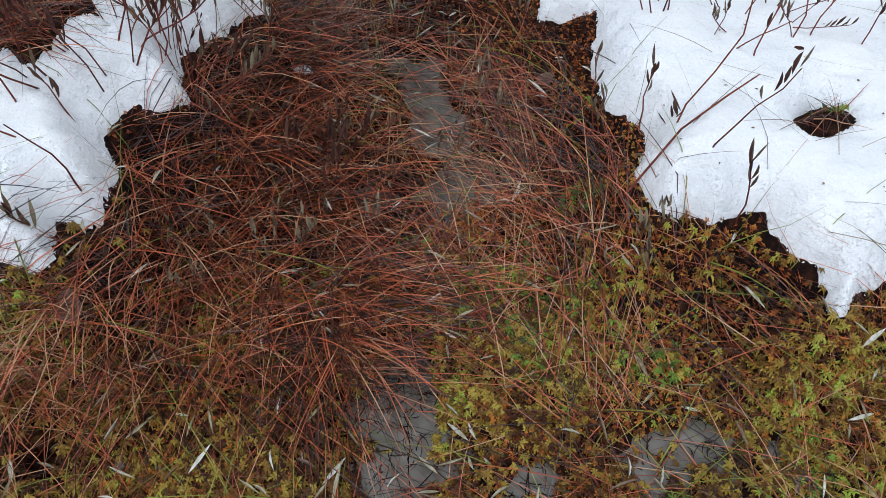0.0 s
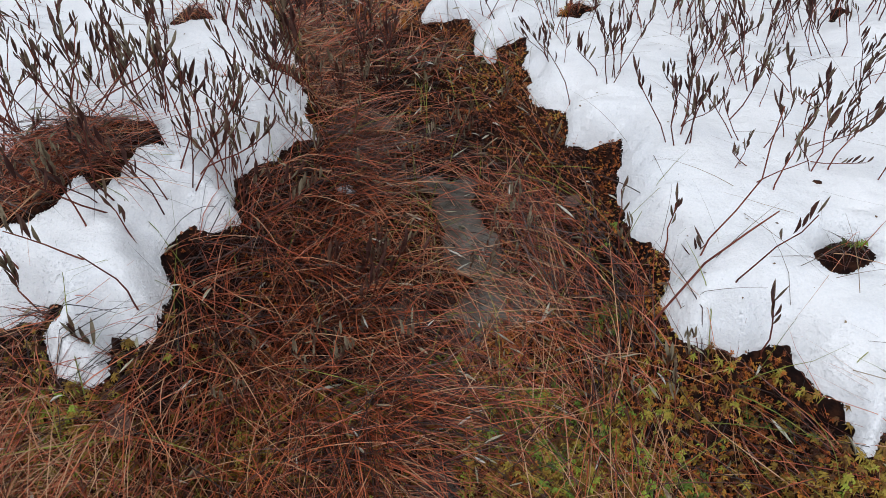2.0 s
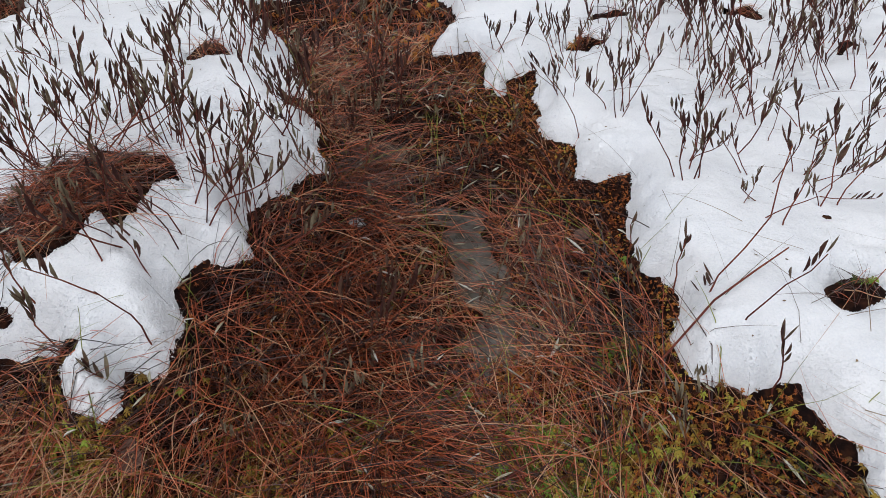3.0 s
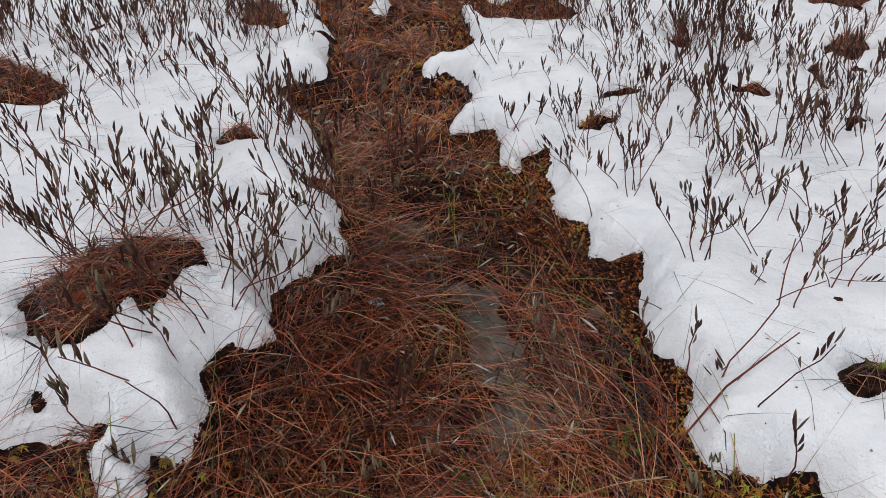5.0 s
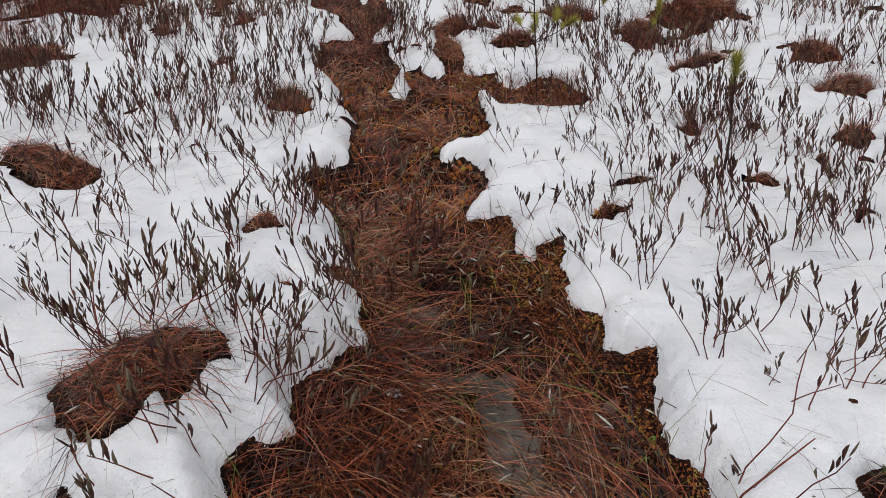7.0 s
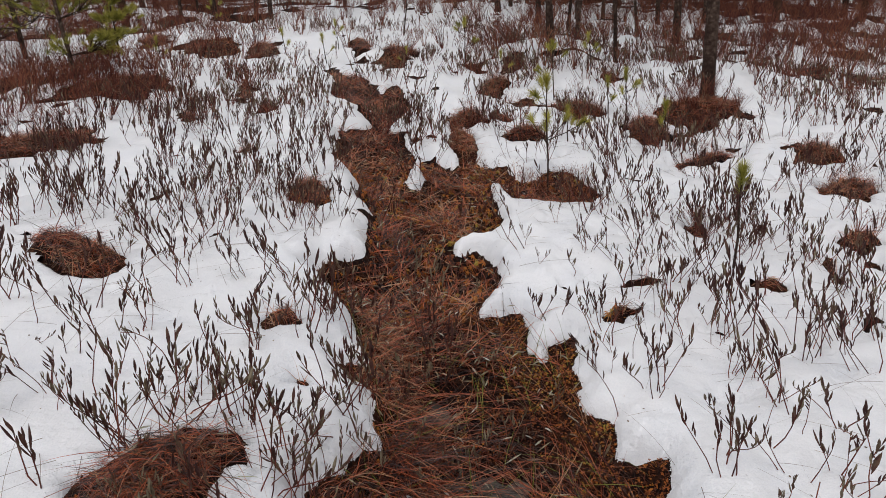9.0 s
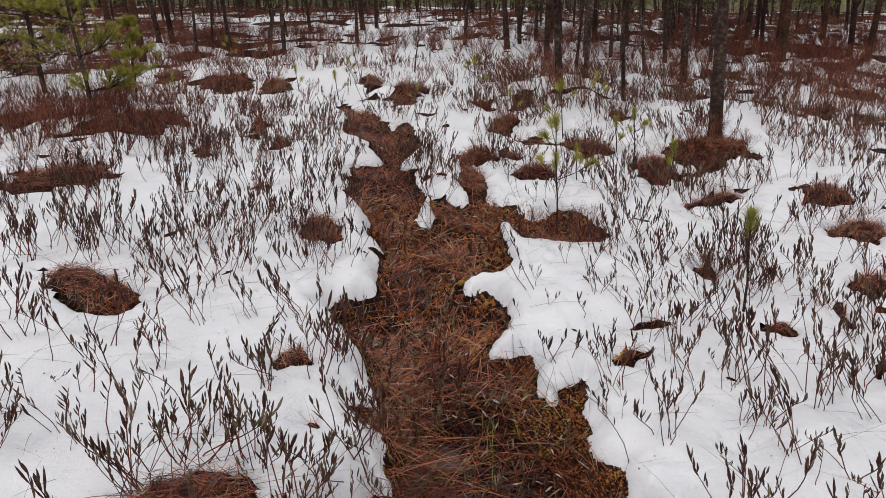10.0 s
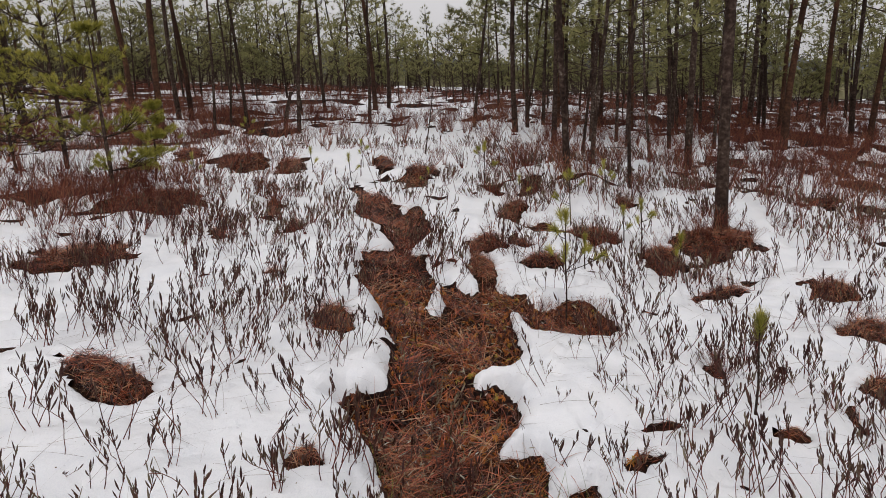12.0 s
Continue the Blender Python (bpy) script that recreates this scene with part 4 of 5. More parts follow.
spread_pieces("heath_bush", BUSHES, x, y, rng.uniform(0.25, 0.5, len(x)), [SHRUB], "red-brown heath twigs in melt hollows", "bush")

x, y = scatter(760, -7.5, -2.7, 4.0, 7.6, lambda x, y: np.clip(1.1 - np.hypot((x + 5.1) / 2.3, (y - 5.7) / 1.7), 0, 0.8))
spread_pieces("heath_bush", BUSHES, x, y, rng.uniform(0.45, 0.85, len(x)), [SHRUB], "dark leafless heath bushes round the young pines", "bush")
x, y = scatter(170, 1.2, 4.5, 4.2, 8.0, lambda x, y: np.clip(0.35 + 0.7 * smooth_noise(x, y, 0.6, 93), 0.02, 0.8))
spread_pieces("heath_bush", BUSHES, x, y, rng.uniform(0.4, 0.8, len(x)), [SHRUB], "loose leafless heath twigs round the foot of the pine", "bush")

# litter on the bare hollows and dry stalks on the snow
sedge_field("hummock_litter", 130000, -4.8, 3.0, 0.7, 7.0, lambda x, y: bare(x, y) * (both_margins(x, y)[1] > 0.0),
            (0.06, 0.18), (0.0014, 0.003), SEDGE, "brown withered grass on bare hummocks", lifts=(0.0, 0.35))
sedge_field("hummock_litter", 60000, -9.0, 7.0, 7.0, 14.0, lambda x, y: bare(x, y), (0.10, 0.28), (0.004, 0.008), SEDGE, "brown withered grass on far bare patches", lifts=(0.0, 0.9))


def hollow_litter():
    """Withered grass that fills the melt hollows."""
    xs, ys = [], []
    for cx, cy, rx, ry, turn in HOLLOWS:
        n = int(min(2800, max(150, 16000 * math.pi * rx * ry)))
        r, a = 1.1 * np.sqrt(rng.uniform(0, 1, n)), rng.uniform(0, 6.283, n)
        u, w = turned(rx * r * np.cos(a), ry * r * np.sin(a), -turn)
        xs.append(cx + u)
        ys.append(cy + w)
    x, y = np.concatenate(xs), np.concatenate(ys)
    ok = snow_margin(x, y) < 0.0
    x, y = x[ok], y[ok]
    m = len(x)
    lift = rng.uniform(0.0, 1.0, m) 
    heading = np.where(np.hypot(x + 0.80, y - 1.09) < 0.3, rng.normal(-1.5, 1.3, m), rng.uniform(0, 6.283, m))
    L = rng.uniform(0.04, 0.13, m)
    ok = off_snow(x, y, heading, L)
    x, y, heading, lift, L, m = x[ok], y[ok], heading[ok], lift[ok], L[ok], int(ok.sum())
    v, f = ribbons(x, y, heading, lift, lift * rng.uniform(0.7, 1.6, m), rng.normal(0, 0.4, m), L, rng.uniform(0.0012, 0.0028, m))
    stuff("hollow_litter", mesh_from("hollow_litter", v, f, SEDGE), "matted rusty grass in the melt hollows", "grass")


hollow_litter()
sedge_field("dry_grass", 2500, -2.6, 2.4, 0.7, 5.0, lambda x, y: np.where(snow_margin(x, y) > 0.0, 0.6, 0.0), (0.10, 0.30), (0.0009, 0.0016), DRY_GRASS,
            "thin dry grass stalks fallen over the snow", lifts=(0.02, 0.45))


def snow_grains(n):
    """Coarse melting crystals along the snow's edges."""
    x, y = scatter(n, -1.4, 1.2, 0.6, 2.4, lambda x, y: np.where((snow_margin(x, y) > -0.004) & (snow_margin(x, y) < 0.10), 1 - 0.8 * ease(snow_margin(x, y), 0.03, 0.1), 0.0))
    m = len(x)
    s = snow_margin(x, y)
    z = snow_z(s, x, y)
    base = np.array([(1, 0, 0), (-0.5, 0.87, 0), (-0.5, -0.87, 0), (0, 0, 1), (0, 0, -1)])
    r = rng.uniform(0.0010, 0.0026, m) * (1.2 - 0.6 * ease(s, 0.0, 0.09))
    v = base[None] * r[:, None, None] * rng.uniform(0.6, 1.4, (m, 5, 1))
    a = rng.uniform(0, 6.283, m)
    c, sn = np.cos(a)[:, None], np.sin(a)[:, None]
    v = np.stack([x[:, None] + v[..., 0] * c - v[..., 1] * sn, y[:, None] + v[..., 0] * sn + v[..., 1] * c, z[:, None] + v[..., 2] + v[..., 0] * 0.4], -1)
    t = np.array([(0, 1, 3), (1, 2, 3), (2, 0, 3), (1, 0, 4), (2, 1, 4), (0, 2, 4)])
    f = (np.arange(m)[:, None, None] * 5 + t[None]).reshape(-1, 3)
    stuff("snow_grains", mesh_from("snow_grains", v.reshape(-1, 3), f, SNOW, smooth=False), "coarse wet crystals on the melting snow edge", "snow")


snow_grains(230000)


def snow_specks(n):
    """Bits of bark and leaf blown onto the snow."""
    x, y = scatter(n, -2.2, 1.9, 0.7, 3.6, lambda x, y: np.where(snow_margin(x, y) > 0.01, 1.0, 0.0))
    m = len(x)
    z, a, r = surface_z(x, y) + 0.0015, rng.uniform(0, 6.283, m), rng.uniform(0.0008, 0.0028, m)
    c, sn = np.cos(a) * r, np.sin(a) * r
    v = np.stack([np.stack([x + 2 * c, y + 2 * sn, z], 1), np.stack([x - sn, y + c, z + 0.5 * r], 1), np.stack([x - 2 * c, y - 2 * sn, z], 1), np.stack([x + sn, y - c, z - 0.2 * r], 1)], 1).reshape(-1, 3)
    f = np.arange(4 * m).reshape(-1, 4)
    stuff("snow_specks", mesh_from("snow_specks", v, f, DRY_GRASS, smooth=False), "dark specks of bark and leaf on the snow", "litter")


snow_specks(650)


def fallen_leaves(n, x0, x1, y0, y1, want, label):
    x, y = scatter(n, x0, x1, y0, y1, want)
    z = ground_z(x, y) + rng.uniform(0.02, 0.065, len(x))
    vs, fs, at = [], [], 0
    for i in range(len(x)):
        v, f = LEAVES[i % 4]
        v = v * np.array([rng.uniform(0.45, 0.9), 1, 1])
        m = pose(x[i], y[i], z[i], 90 + rng.normal(0, 18), rng.normal(0, 30), rng.uniform(0, 360)) @ Matrix.Scale(rng.uniform(0.7, 1.1), 4)
        vs.append(moved(v, m))
        fs.append(f + at)
        at += len(v)
    stuff("fallen_leaves", mesh_from("fallen_leaves", np.concatenate(vs), np.concatenate(fs), PALE_LEAF), label, "leaves")


fallen_leaves(900, -1.2, 1.1, 0.25, 2.2, bare, "silvery and brown fallen shrub leaves on the moss")
fallen_leaves(5200, -2.0, 0.2, 2.0, 5.5, lambda x, y: bare(x, y) * np.clip(0.22 + 1.2 * (1 - ease(np.hypot((x + 0.62) / 0.7, y - 2.35), 0.15, 0.45)), 0, 1), "grey fallen shrub leaves along the trail")
x, y = scatter(120, -0.9, 0.5, 0.72, 2.9, lambda x, y: bare(x, y) * 0.6)
spread_pieces("shrub_stand", STANDS, x, y, rng.uniform(0.6, 0.9, len(x)), [STEM, LEAF], "bog rosemary shoots standing in the wet trail", "shrub")


# ---- pines ----
def tuft(rnd, at, way, length, needle, width, count):
    """Needles round a shoot."""
    way = Vector(way).normalized()
    side = way.cross(Vector((0.2, 0.5, 0.84))).normalized()
    up = way.cross(side)
    n = count
    u = np.sqrt(np.array([rnd.random() for _ in range(n)]))
    a = np.array([rnd.uniform(0, 6.283) for _ in range(n)])
    op = np.array([rnd.uniform(0.5, 1.4) for _ in range(n)]) * (1.15 - 0.55 * u)
    W, S, U = np.array(way), np.array(side), np.array(up)
    radial = np.cos(a)[:, None] * S + np.sin(a)[:, None] * U
    across = -np.sin(a)[:, None] * S + np.cos(a)[:, None] * U
    base = np.array(at) + (u * length)[:, None] * W
    d = np.cos(op)[:, None] * W + np.sin(op)[:, None] * radial
    tip = base + needle * d * np.array([rnd.uniform(0.75, 1.1) for _ in range(n)])[:, None]
    v = np.stack([base - 0.5 * width * across, base + 0.5 * width * across, tip], 1).reshape(-1, 3)
    return v, np.arange(3 * n).reshape(-1, 3)


def sapling(rnd, height, arms, label, needle=0.066, count=190):
    root = new("pine_sapling")
    lean = Vector((rnd.gauss(0, 0.05), rnd.gauss(0, 0.05), 0)) * height
    pts = [Vector((0, 0, -0.04)), lean * 0.3 + Vector((0.006, 0, height * 0.35)), lean * 0.6 + Vector((0, 0.006, height * 0.7)), lean + Vector((0, 0, height))]
    v, f = tube(pts, (0.006, 0.005, 0.004, 0.003), 6)
    part("trunk", mesh_from("trunk", v, f, BARK), root)
    v, f = tuft(rnd, pts[-1] - Vector((0, 0, 0.08)), (0, 0, 1), 0.10, needle, 0.0042, count)
    part("needles", mesh_from("needles", v, f, NEEDLE, False), root, "tuft of yellow-green needles")
    for i in range(arms):
        a, u = rnd.uniform(0, 6.28), rnd.uniform(0.4, 0.85)
        p = pts[0].lerp(pts[-1], u)
        e = p + Vector((math.cos(a), math.sin(a), 0.55)) * height * rnd.uniform(0.18, 0.34)
        v, f = tube([p, p.lerp(e, 0.5) - Vector((0, 0, 0.01)), e], (0.003, 0.0025, 0.002), 5)
        branch = part("branch", mesh_from("branch", v, f, BARK), root)
        v, f = tuft(rnd, p.lerp(e, 0.7), e - p + Vector((0, 0, 0.03)), 0.06, needle * 0.9, 0.0042, count // 2)
        part("needles", mesh_from("needles", v, f, NEEDLE, False), branch)
    return tagged(root, label, "tree", "pine saplings on the bog")


def stand_on(root, x, y, turn=0.0, scale=1.0):
    root.matrix_basis = pose(x, y, float(surface_z(np.array([x]), np.array([y]))[0])) @ PLUMB @ pose(0, 0, 0, 0, 0, turn) @ Matrix.Scale(scale, 4)
    return root


stand_on(sapling(rnd, 0.40, 0, "small pine sapling with one tuft of needles in snow", 0.075, 280), 0.79, 2.74)
stand_on(sapling(rnd, 0.74, 7, "spindly pine sapling with several needle tufts above bare sedge", 0.075, 230), -0.02, 4.00, 40)
SAPLINGS = [sapling(rnd, 0.40, 3, "young pine sapling with bright green needle tufts"), sapling(rnd, 0.28, 1, "tiny pine sapling with green needles in snow"), sapling(rnd, 0.5, 5, "bushy pine sapling with yellow-green needles")]
SPOTS = [(0.57, 5.66, 0), (0.45, 6.0, 1), (-0.03, 6.35, 2), (0.79, 5.03, 1), (-1.2, 8.6, 2), (-3.1, 9.3, 0), (-3.6, 8.6, 1), (-2.9, 8.2, 1), (-4.6, 7.3, 0), (-1.9, 8.3, 1), (-5.2, 9.8, 2), (-0.6, 7.4, 1), (0.1, 5.1, 1), (0.35, 7.6, 0)]
for i, (px, py, k) in enumerate(SPOTS):
    if i < 3:
        stand_on(SAPLINGS[i], px, py, 70 * i)
    else:
        stand_on(copy_thing(SAPLINGS[k], Matrix()), px, py, 77 * i, rnd.uniform(0.8, 1.1))


def young_pine(rnd, height, name, label, far=False):
    """A young pine: whorls of upswept branches that end in needle tufts."""
    root = new(name)
    top = Vector((rnd.gauss(0, 0.04), rnd.gauss(0, 0.04), 1)) * height
    pts = [Vector((0, 0, -0.05)), top * 0.35 + Vector((0.02, 0.01, 0)), top * 0.7, top]
    v, f = tube(pts, [height * r for r in (0.013, 0.011, 0.007, 0.003)], 7)
    part("trunk", mesh_from("trunk", v, f, BARK), root)
    limbs, needles = [], []
    whorls = max(5, int(height * 3.2))
    for w in range(whorls):
        u = (0.14 if far else 0.17) + (0.80 if far else 0.79) * w / (whorls - 1)
        p = pts[0].lerp(top, u)
        reach = height * ((0.44 if far else 0.36) * (1 - u) ** 0.8 + 0.06)
        dead = far and u < 0.26
        for b in range(rnd.randint(4, 6)):
            a = rnd.uniform(0, 6.28)
            L = reach * rnd.uniform(0.6, 1.15)
            rise = 0.5 + 0.6 * u if far else 0.30 + 0.65 * u + rnd.uniform(-0.12, 0.15)
            e = p + Vector((math.cos(a), math.sin(a), rise * 0.75)) * L
            q = p.lerp(e, 0.5) - Vector((0, 0, 0.10 * L))
            limbs.append(tube([p, q, e], (0.0036 * height, 0.0024 * height, 0.0013 * height), 4))
            if dead:
                continue
            spots = [(e, e - q)] + [(q.lerp(e, rnd.uniform(0.1, 1.0)) + Vector((rnd.gauss(0, 0.25), rnd.gauss(0, 0.25), rnd.uniform(0, 0.25))) * L * 0.75, e - p + Vector((rnd.gauss(0, 0.4), rnd.gauss(0, 0.4), 0.3)) * L) for _ in range(5 if far else 10)]
            for s, way in spots:
                limbs.append(tube([q, s], (0.0018 * height, 0.0012 * height), 3))
                needles.append(tuft(rnd, s - way.normalized() * 0.06, way, 0.07 if not far else 0.10, 0.065 if not far else 0.11, 0.0046 if not far else 0.02, 56 if not far else 22))
    needles.append(tuft(rnd, top - Vector((0, 0, 0.15)), (0, 0, 1), 0.2, 0.07, 0.005, 60))
    v, f = joined(limbs)
    tagged(part("branchwork", mesh_from("branchwork", v, f, BARK), root), kind="stuff")
    v, f = joined(needles)
    part("crown", mesh_from("crown", v, f, FAR_NEEDLE if far else NEEDLE, False), root, "yellow-green needle tufts")
    return tagged(root, label, "tree")


YOUNG = young_pine(rnd, 2.6, "young_pine", "tall young pine with yellow-green needles above heath bushes")
stand_on(YOUNG, -6.9, 7.86, 20)
stand_on(young_pine(rnd, 1.65, "young_pine", "bushy man-high young pine with yellow-green needles"), -4.65, 5.88, 110)
stand_on(young_pine(rnd, 0.85, "young_pine", "low young pine with bright green shoots"), -4.70, 6.63, 40)
stand_on(copy_thing(YOUNG, Matrix()), -7.15, 7.26, 200, 0.58)
stand_on(copy_thing(YOUNG, Matrix()), -10.0, 10.5, 140, 0.9)
stand_on(copy_thing(YOUNG, Matrix()), 9.6, 14.2, 300, 0.45)


def pine(rnd, height, girth, label, name="pine_tree", lean=0.03, bare_to=0.45, bark=None, tufts=182, snag=False, split=False):
    """A bog pine: a slightly crooked trunk, dead twigs below, limbs and a thin tufted crown above."""
    root = new(name)
    a = rnd.uniform(0, 6.28)
    n = 9
    pts, p, d = [], Vector((0, 0, -0.1)), Vector((lean * math.cos(a), lean * math.sin(a), 1))
    for i in range(n):
        pts.append(p.copy())
        d = (d + Vector((rnd.gauss(0, 0.028), rnd.gauss(0, 0.028), 0.05))).normalized()
        p = p + d * (height / (n - 1))
    radii = [girth * 0.5 * (1.25 if i == 0 else 1 - 0.8 * (i / (n - 1)) ** 1.2) for i in range(n)]
    v, f = tube(pts, radii, 10)
    part("trunk", mesh_from("trunk", v, f, bark or BARK), root)
    limbs, needles = [], []

    def along(u):
        k = min(int(u * (n - 1)), n - 2)
        return pts[k].lerp(pts[k + 1], u * (n - 1) - k)

    for i in range(16 if not snag else 26):
        u = rnd.uniform(0.12, 1.0 if snag else bare_to + 0.1)
        q, b = along(u), rnd.uniform(0, 6.28)
        L = rnd.uniform(0.2, 0.9) * (1.0 if u > 0.25 else 0.5)
        e = q + Vector((math.cos(b), math.sin(b), rnd.uniform(-0.25, 0.45))) * L
        limbs.append(tube([q, q.lerp(e, 0.55) + Vector((rnd.gauss(0, 0.04), rnd.gauss(0, 0.04), rnd.gauss(0, 0.06))), e], (0.008, 0.005, 0.002), 4))
    if not snag:
        for i in range(26):
            u = bare_to + (1 - bare_to) * (i + rnd.random()) / 26
            q, b = along(min(u, 0.99)), i * 2.4 + rnd.uniform(-0.5, 0.5)
            L = height * 0.20 * (1.15 - (u - bare_to) / (1 - bare_to) * 0.8) * rnd.uniform(0.6, 1.2)
            e = q + Vector((math.cos(b), math.sin(b), rnd.uniform(0.1, 0.6))) * L
            mid = q.lerp(e, 0.5) + Vector((rnd.gauss(0, 0.08), rnd.gauss(0, 0.08), -0.05)) * L
            limbs.append(tube([q, mid, e], (0.018 * girth / 0.15, 0.012 * girth / 0.15, 0.004), 4))
            for _ in range(tufts // 26):
                s = mid.lerp(e, rnd.uniform(0.1, 1.1)) + Vector((rnd.gauss(0, 0.22), rnd.gauss(0, 0.22), rnd.gauss(0.05, 0.14))) * L
                limbs.append(tube([mid.lerp(e, 0.5), s], (0.005, 0.003), 3))
                for _ in range(3):
                    way = Vector((rnd.gauss(0, 0.6), rnd.gauss(0, 0.6), rnd.uniform(0.1, 1)))
                    needles.append(tuft(rnd, s + Vector((rnd.gauss(0, 0.09), rnd.gauss(0, 0.09), rnd.gauss(0, 0.06))), way, 0.12, 0.12, 0.020, 20))
    if split:
        for v, f in limbs[:10]:
            part("limb", mesh_from("limb", v, f, BARK), root)
        limbs = limbs[10:]
    v, f = joined(limbs)
    tagged(part("branchwork", mesh_from("branchwork", v, f, BARK), root), kind="stuff")
    if needles:
        v, f = joined(needles)
        part("crown", mesh_from("crown", v, f, FAR_NEEDLE, False), root, "thin dull-green needle crown")
    return tagged(root, label, "tree", "pines of the bog wood")


KINDS = ((8.5, 0.105, "slender bog pine with dark scaly trunk", 0.03, 0.42, None, False), (7.5, 0.088, "thin bog pine with grey-brown trunk", 0.05, 0.36, None, False),
         (9.5, 0.125, "bog pine with orange-brown trunk", 0.02, 0.45, RED_BARK, False), (6.0, 0.072, "small crooked bog pine", 0.09, 0.32, None, False),
         (5.0, 0.052, "thin leafless dead pine with lichened twigs", 0.12, 0.4, None, True), (8.0, 0.10, "straight bog pine with sparse crown", 0.02, 0.30, None, False))
PINES = [pine(rnd, h, g, label, lean=lean, bare_to=b, bark=bark, snag=snag, split=True) for h, g, label, lean, b, bark, snag in KINDS]
FAR_PINES = [pine(rnd, h * 0.85, g, label, lean=lean, bare_to=b - 0.10, bark=bark, snag=snag, tufts=104) for h, g, label, lean, b, bark, snag in KINDS]
# the nearer trunks: place, kind, scale
TRUNKS = [(1.29, 6.12, 0, 0.97), (-8.66, 12.68, 2, 1.1), (-10.17, 15.69, 0, 1.15), (-10.14, 16.22, 2, 1.0), (-7.86, 13.39, 4, 1.2), (-7.29, 13.85, 1, 0.9), (-7.78, 13.95, 4, 1.0), (-6.34, 14.47, 1, 1.0),
          (-8.35, 21.28, 0, 1.0), (-7.35, 23.78, 2, 1.25), (-7.0, 24.3, 0, 1.2), (-2.69, 11.59, 4, 0.45), (-2.70, 17.37, 3, 1.2), (-1.49, 16.21, 0, 1.15), (-1.25, 16.8, 1, 1.0), (-0.50, 14.37, 0, 1.0),
          (-0.11, 8.50, 3, 1.15), (0.22, 10.58, 3, 1.0), (0.67, 8.51, 4, 0.9), (1.36, 18.37, 2, 1.1), (1.73, 10.98, 0, 1.0), (5.22, 22.35, 0, 1.5), (4.85, 19.09, 1, 1.1), (4.42, 15.66, 2, 1.2), (7.61, 23.15, 2, 1.3),
          (6.59, 17.96, 0, 1.1), (-12.6, 17.2, 2, 1.2), (-14.0, 18.0, 0, 1.1), (-9.9, 10.5, 1, 1.0), (1.0, 14.0, 5, 0.8), (8.6, 19.5, 2, 1.0), (0.3, 15.5, 1, 1.0), (2.6, 18.5, 3, 1.1), (0.6, 19.0, 2, 1.0), (3.4, 20.0, 1, 1.0),
          (-0.9, 17.5, 1, 1.0), (-0.3, 19.0, 0, 1.0), (0.9, 16.2, 3, 1.1), (1.9, 14.6, 1, 0.9), (2.2, 17.0, 0, 1.1), (2.9, 15.2, 3, 1.0), (0.1, 13.0, 4, 1.1), (1.3, 12.2, 4, 1.0)]
first = set()
for i, (px, py, k, s) in enumerate(TRUNKS):
    ob = PINES[k] if k not in first else copy_thing(PINES[k], Matrix())
    first.add(k)
    stand_on(ob, px, py, 20 + 61 * i, s)
made = 0
while made < 220:
    d, a = 17 + 60 * rnd.random() ** 0.8, rnd.uniform(-58, 58)
    px, py = d * math.sin(radians(a)) - 0.2 * d, d * math.cos(radians(a))
    if abs(px + 0.22 * py) < 0.9 + 0.02 * d and d < 26:
        continue
    k = rnd.choice((0, 1, 1, 2, 2, 3, 3, 5, 4, 4))
    ob = FAR_PINES[made] if made < 6 else copy_thing(FAR_PINES[k], Matrix())
    stand_on(ob, px, py, rnd.uniform(0, 360), rnd.uniform(0.75, 1.15))
    made += 1
for i in range(30):
    a, d = rnd.uniform(65, 295), rnd.uniform(14, 60)
    stand_on(copy_thing(FAR_PINES[rnd.choice((0, 1, 2, 3, 5))], Matrix()), d * math.sin(radians(a)), d * math.cos(radians(a)), rnd.uniform(0, 360), rnd.uniform(0.8, 1.1))
FAR_YOUNG = [young_pine(rnd, 2.6, "young_pine", "young pine in the undergrowth of the wood", True), young_pine(rnd, 3.4, "young_pine", "slim young pine among taller trunks", True)]
for i in range(170):
    d, a = 28 + 50 * rnd.random() ** 1.1, rnd.uniform(-48, 48)
    px, py = d * math.sin(radians(a)) - 0.2 * d, d * math.cos(radians(a))
    ob = FAR_YOUNG[i] if i < 2 else copy_thing(FAR_YOUNG[i % 2], Matrix())
    stand_on(ob, px, py, rnd.uniform(0, 360), rnd.uniform(0.6, 1.25))
for ob in scene.objects:
    if ob.name.startswith("young_pine") and ob.parent is None:
        tagged(ob, group="young pines of the bog wood")

def far_tree(rnd, height):
    """A whole pine for the deep wood: stem and rough needle clumps."""
    pieces = [tube([(0, 0, -0.2), (rnd.gauss(0, 0.1), rnd.gauss(0, 0.1), height * 0.5), (0, 0, height)], (0.09, 0.07, 0.02), 4)]
    bark = len(tri(pieces[0][1]))
    for i in range(70):
        u = 0.22 + 0.78 * rnd.random() ** 0.9
        r, a = height * 0.2 * (1.1 - u * 0.85) * rnd.random() ** 0.5, rnd.uniform(0, 6.28)
        at = Vector((r * math.cos(a), r * math.sin(a), height * u))
        pieces.append(tuft(rnd, at, (rnd.gauss(0, 0.7), rnd.gauss(0, 0.7), 0.6), 0.2, 0.28, 0.075, 7))
    v, f = joined(pieces)
    return v, f, np.concatenate([np.zeros(bark, int), np.ones(len(f) - bark, int)])


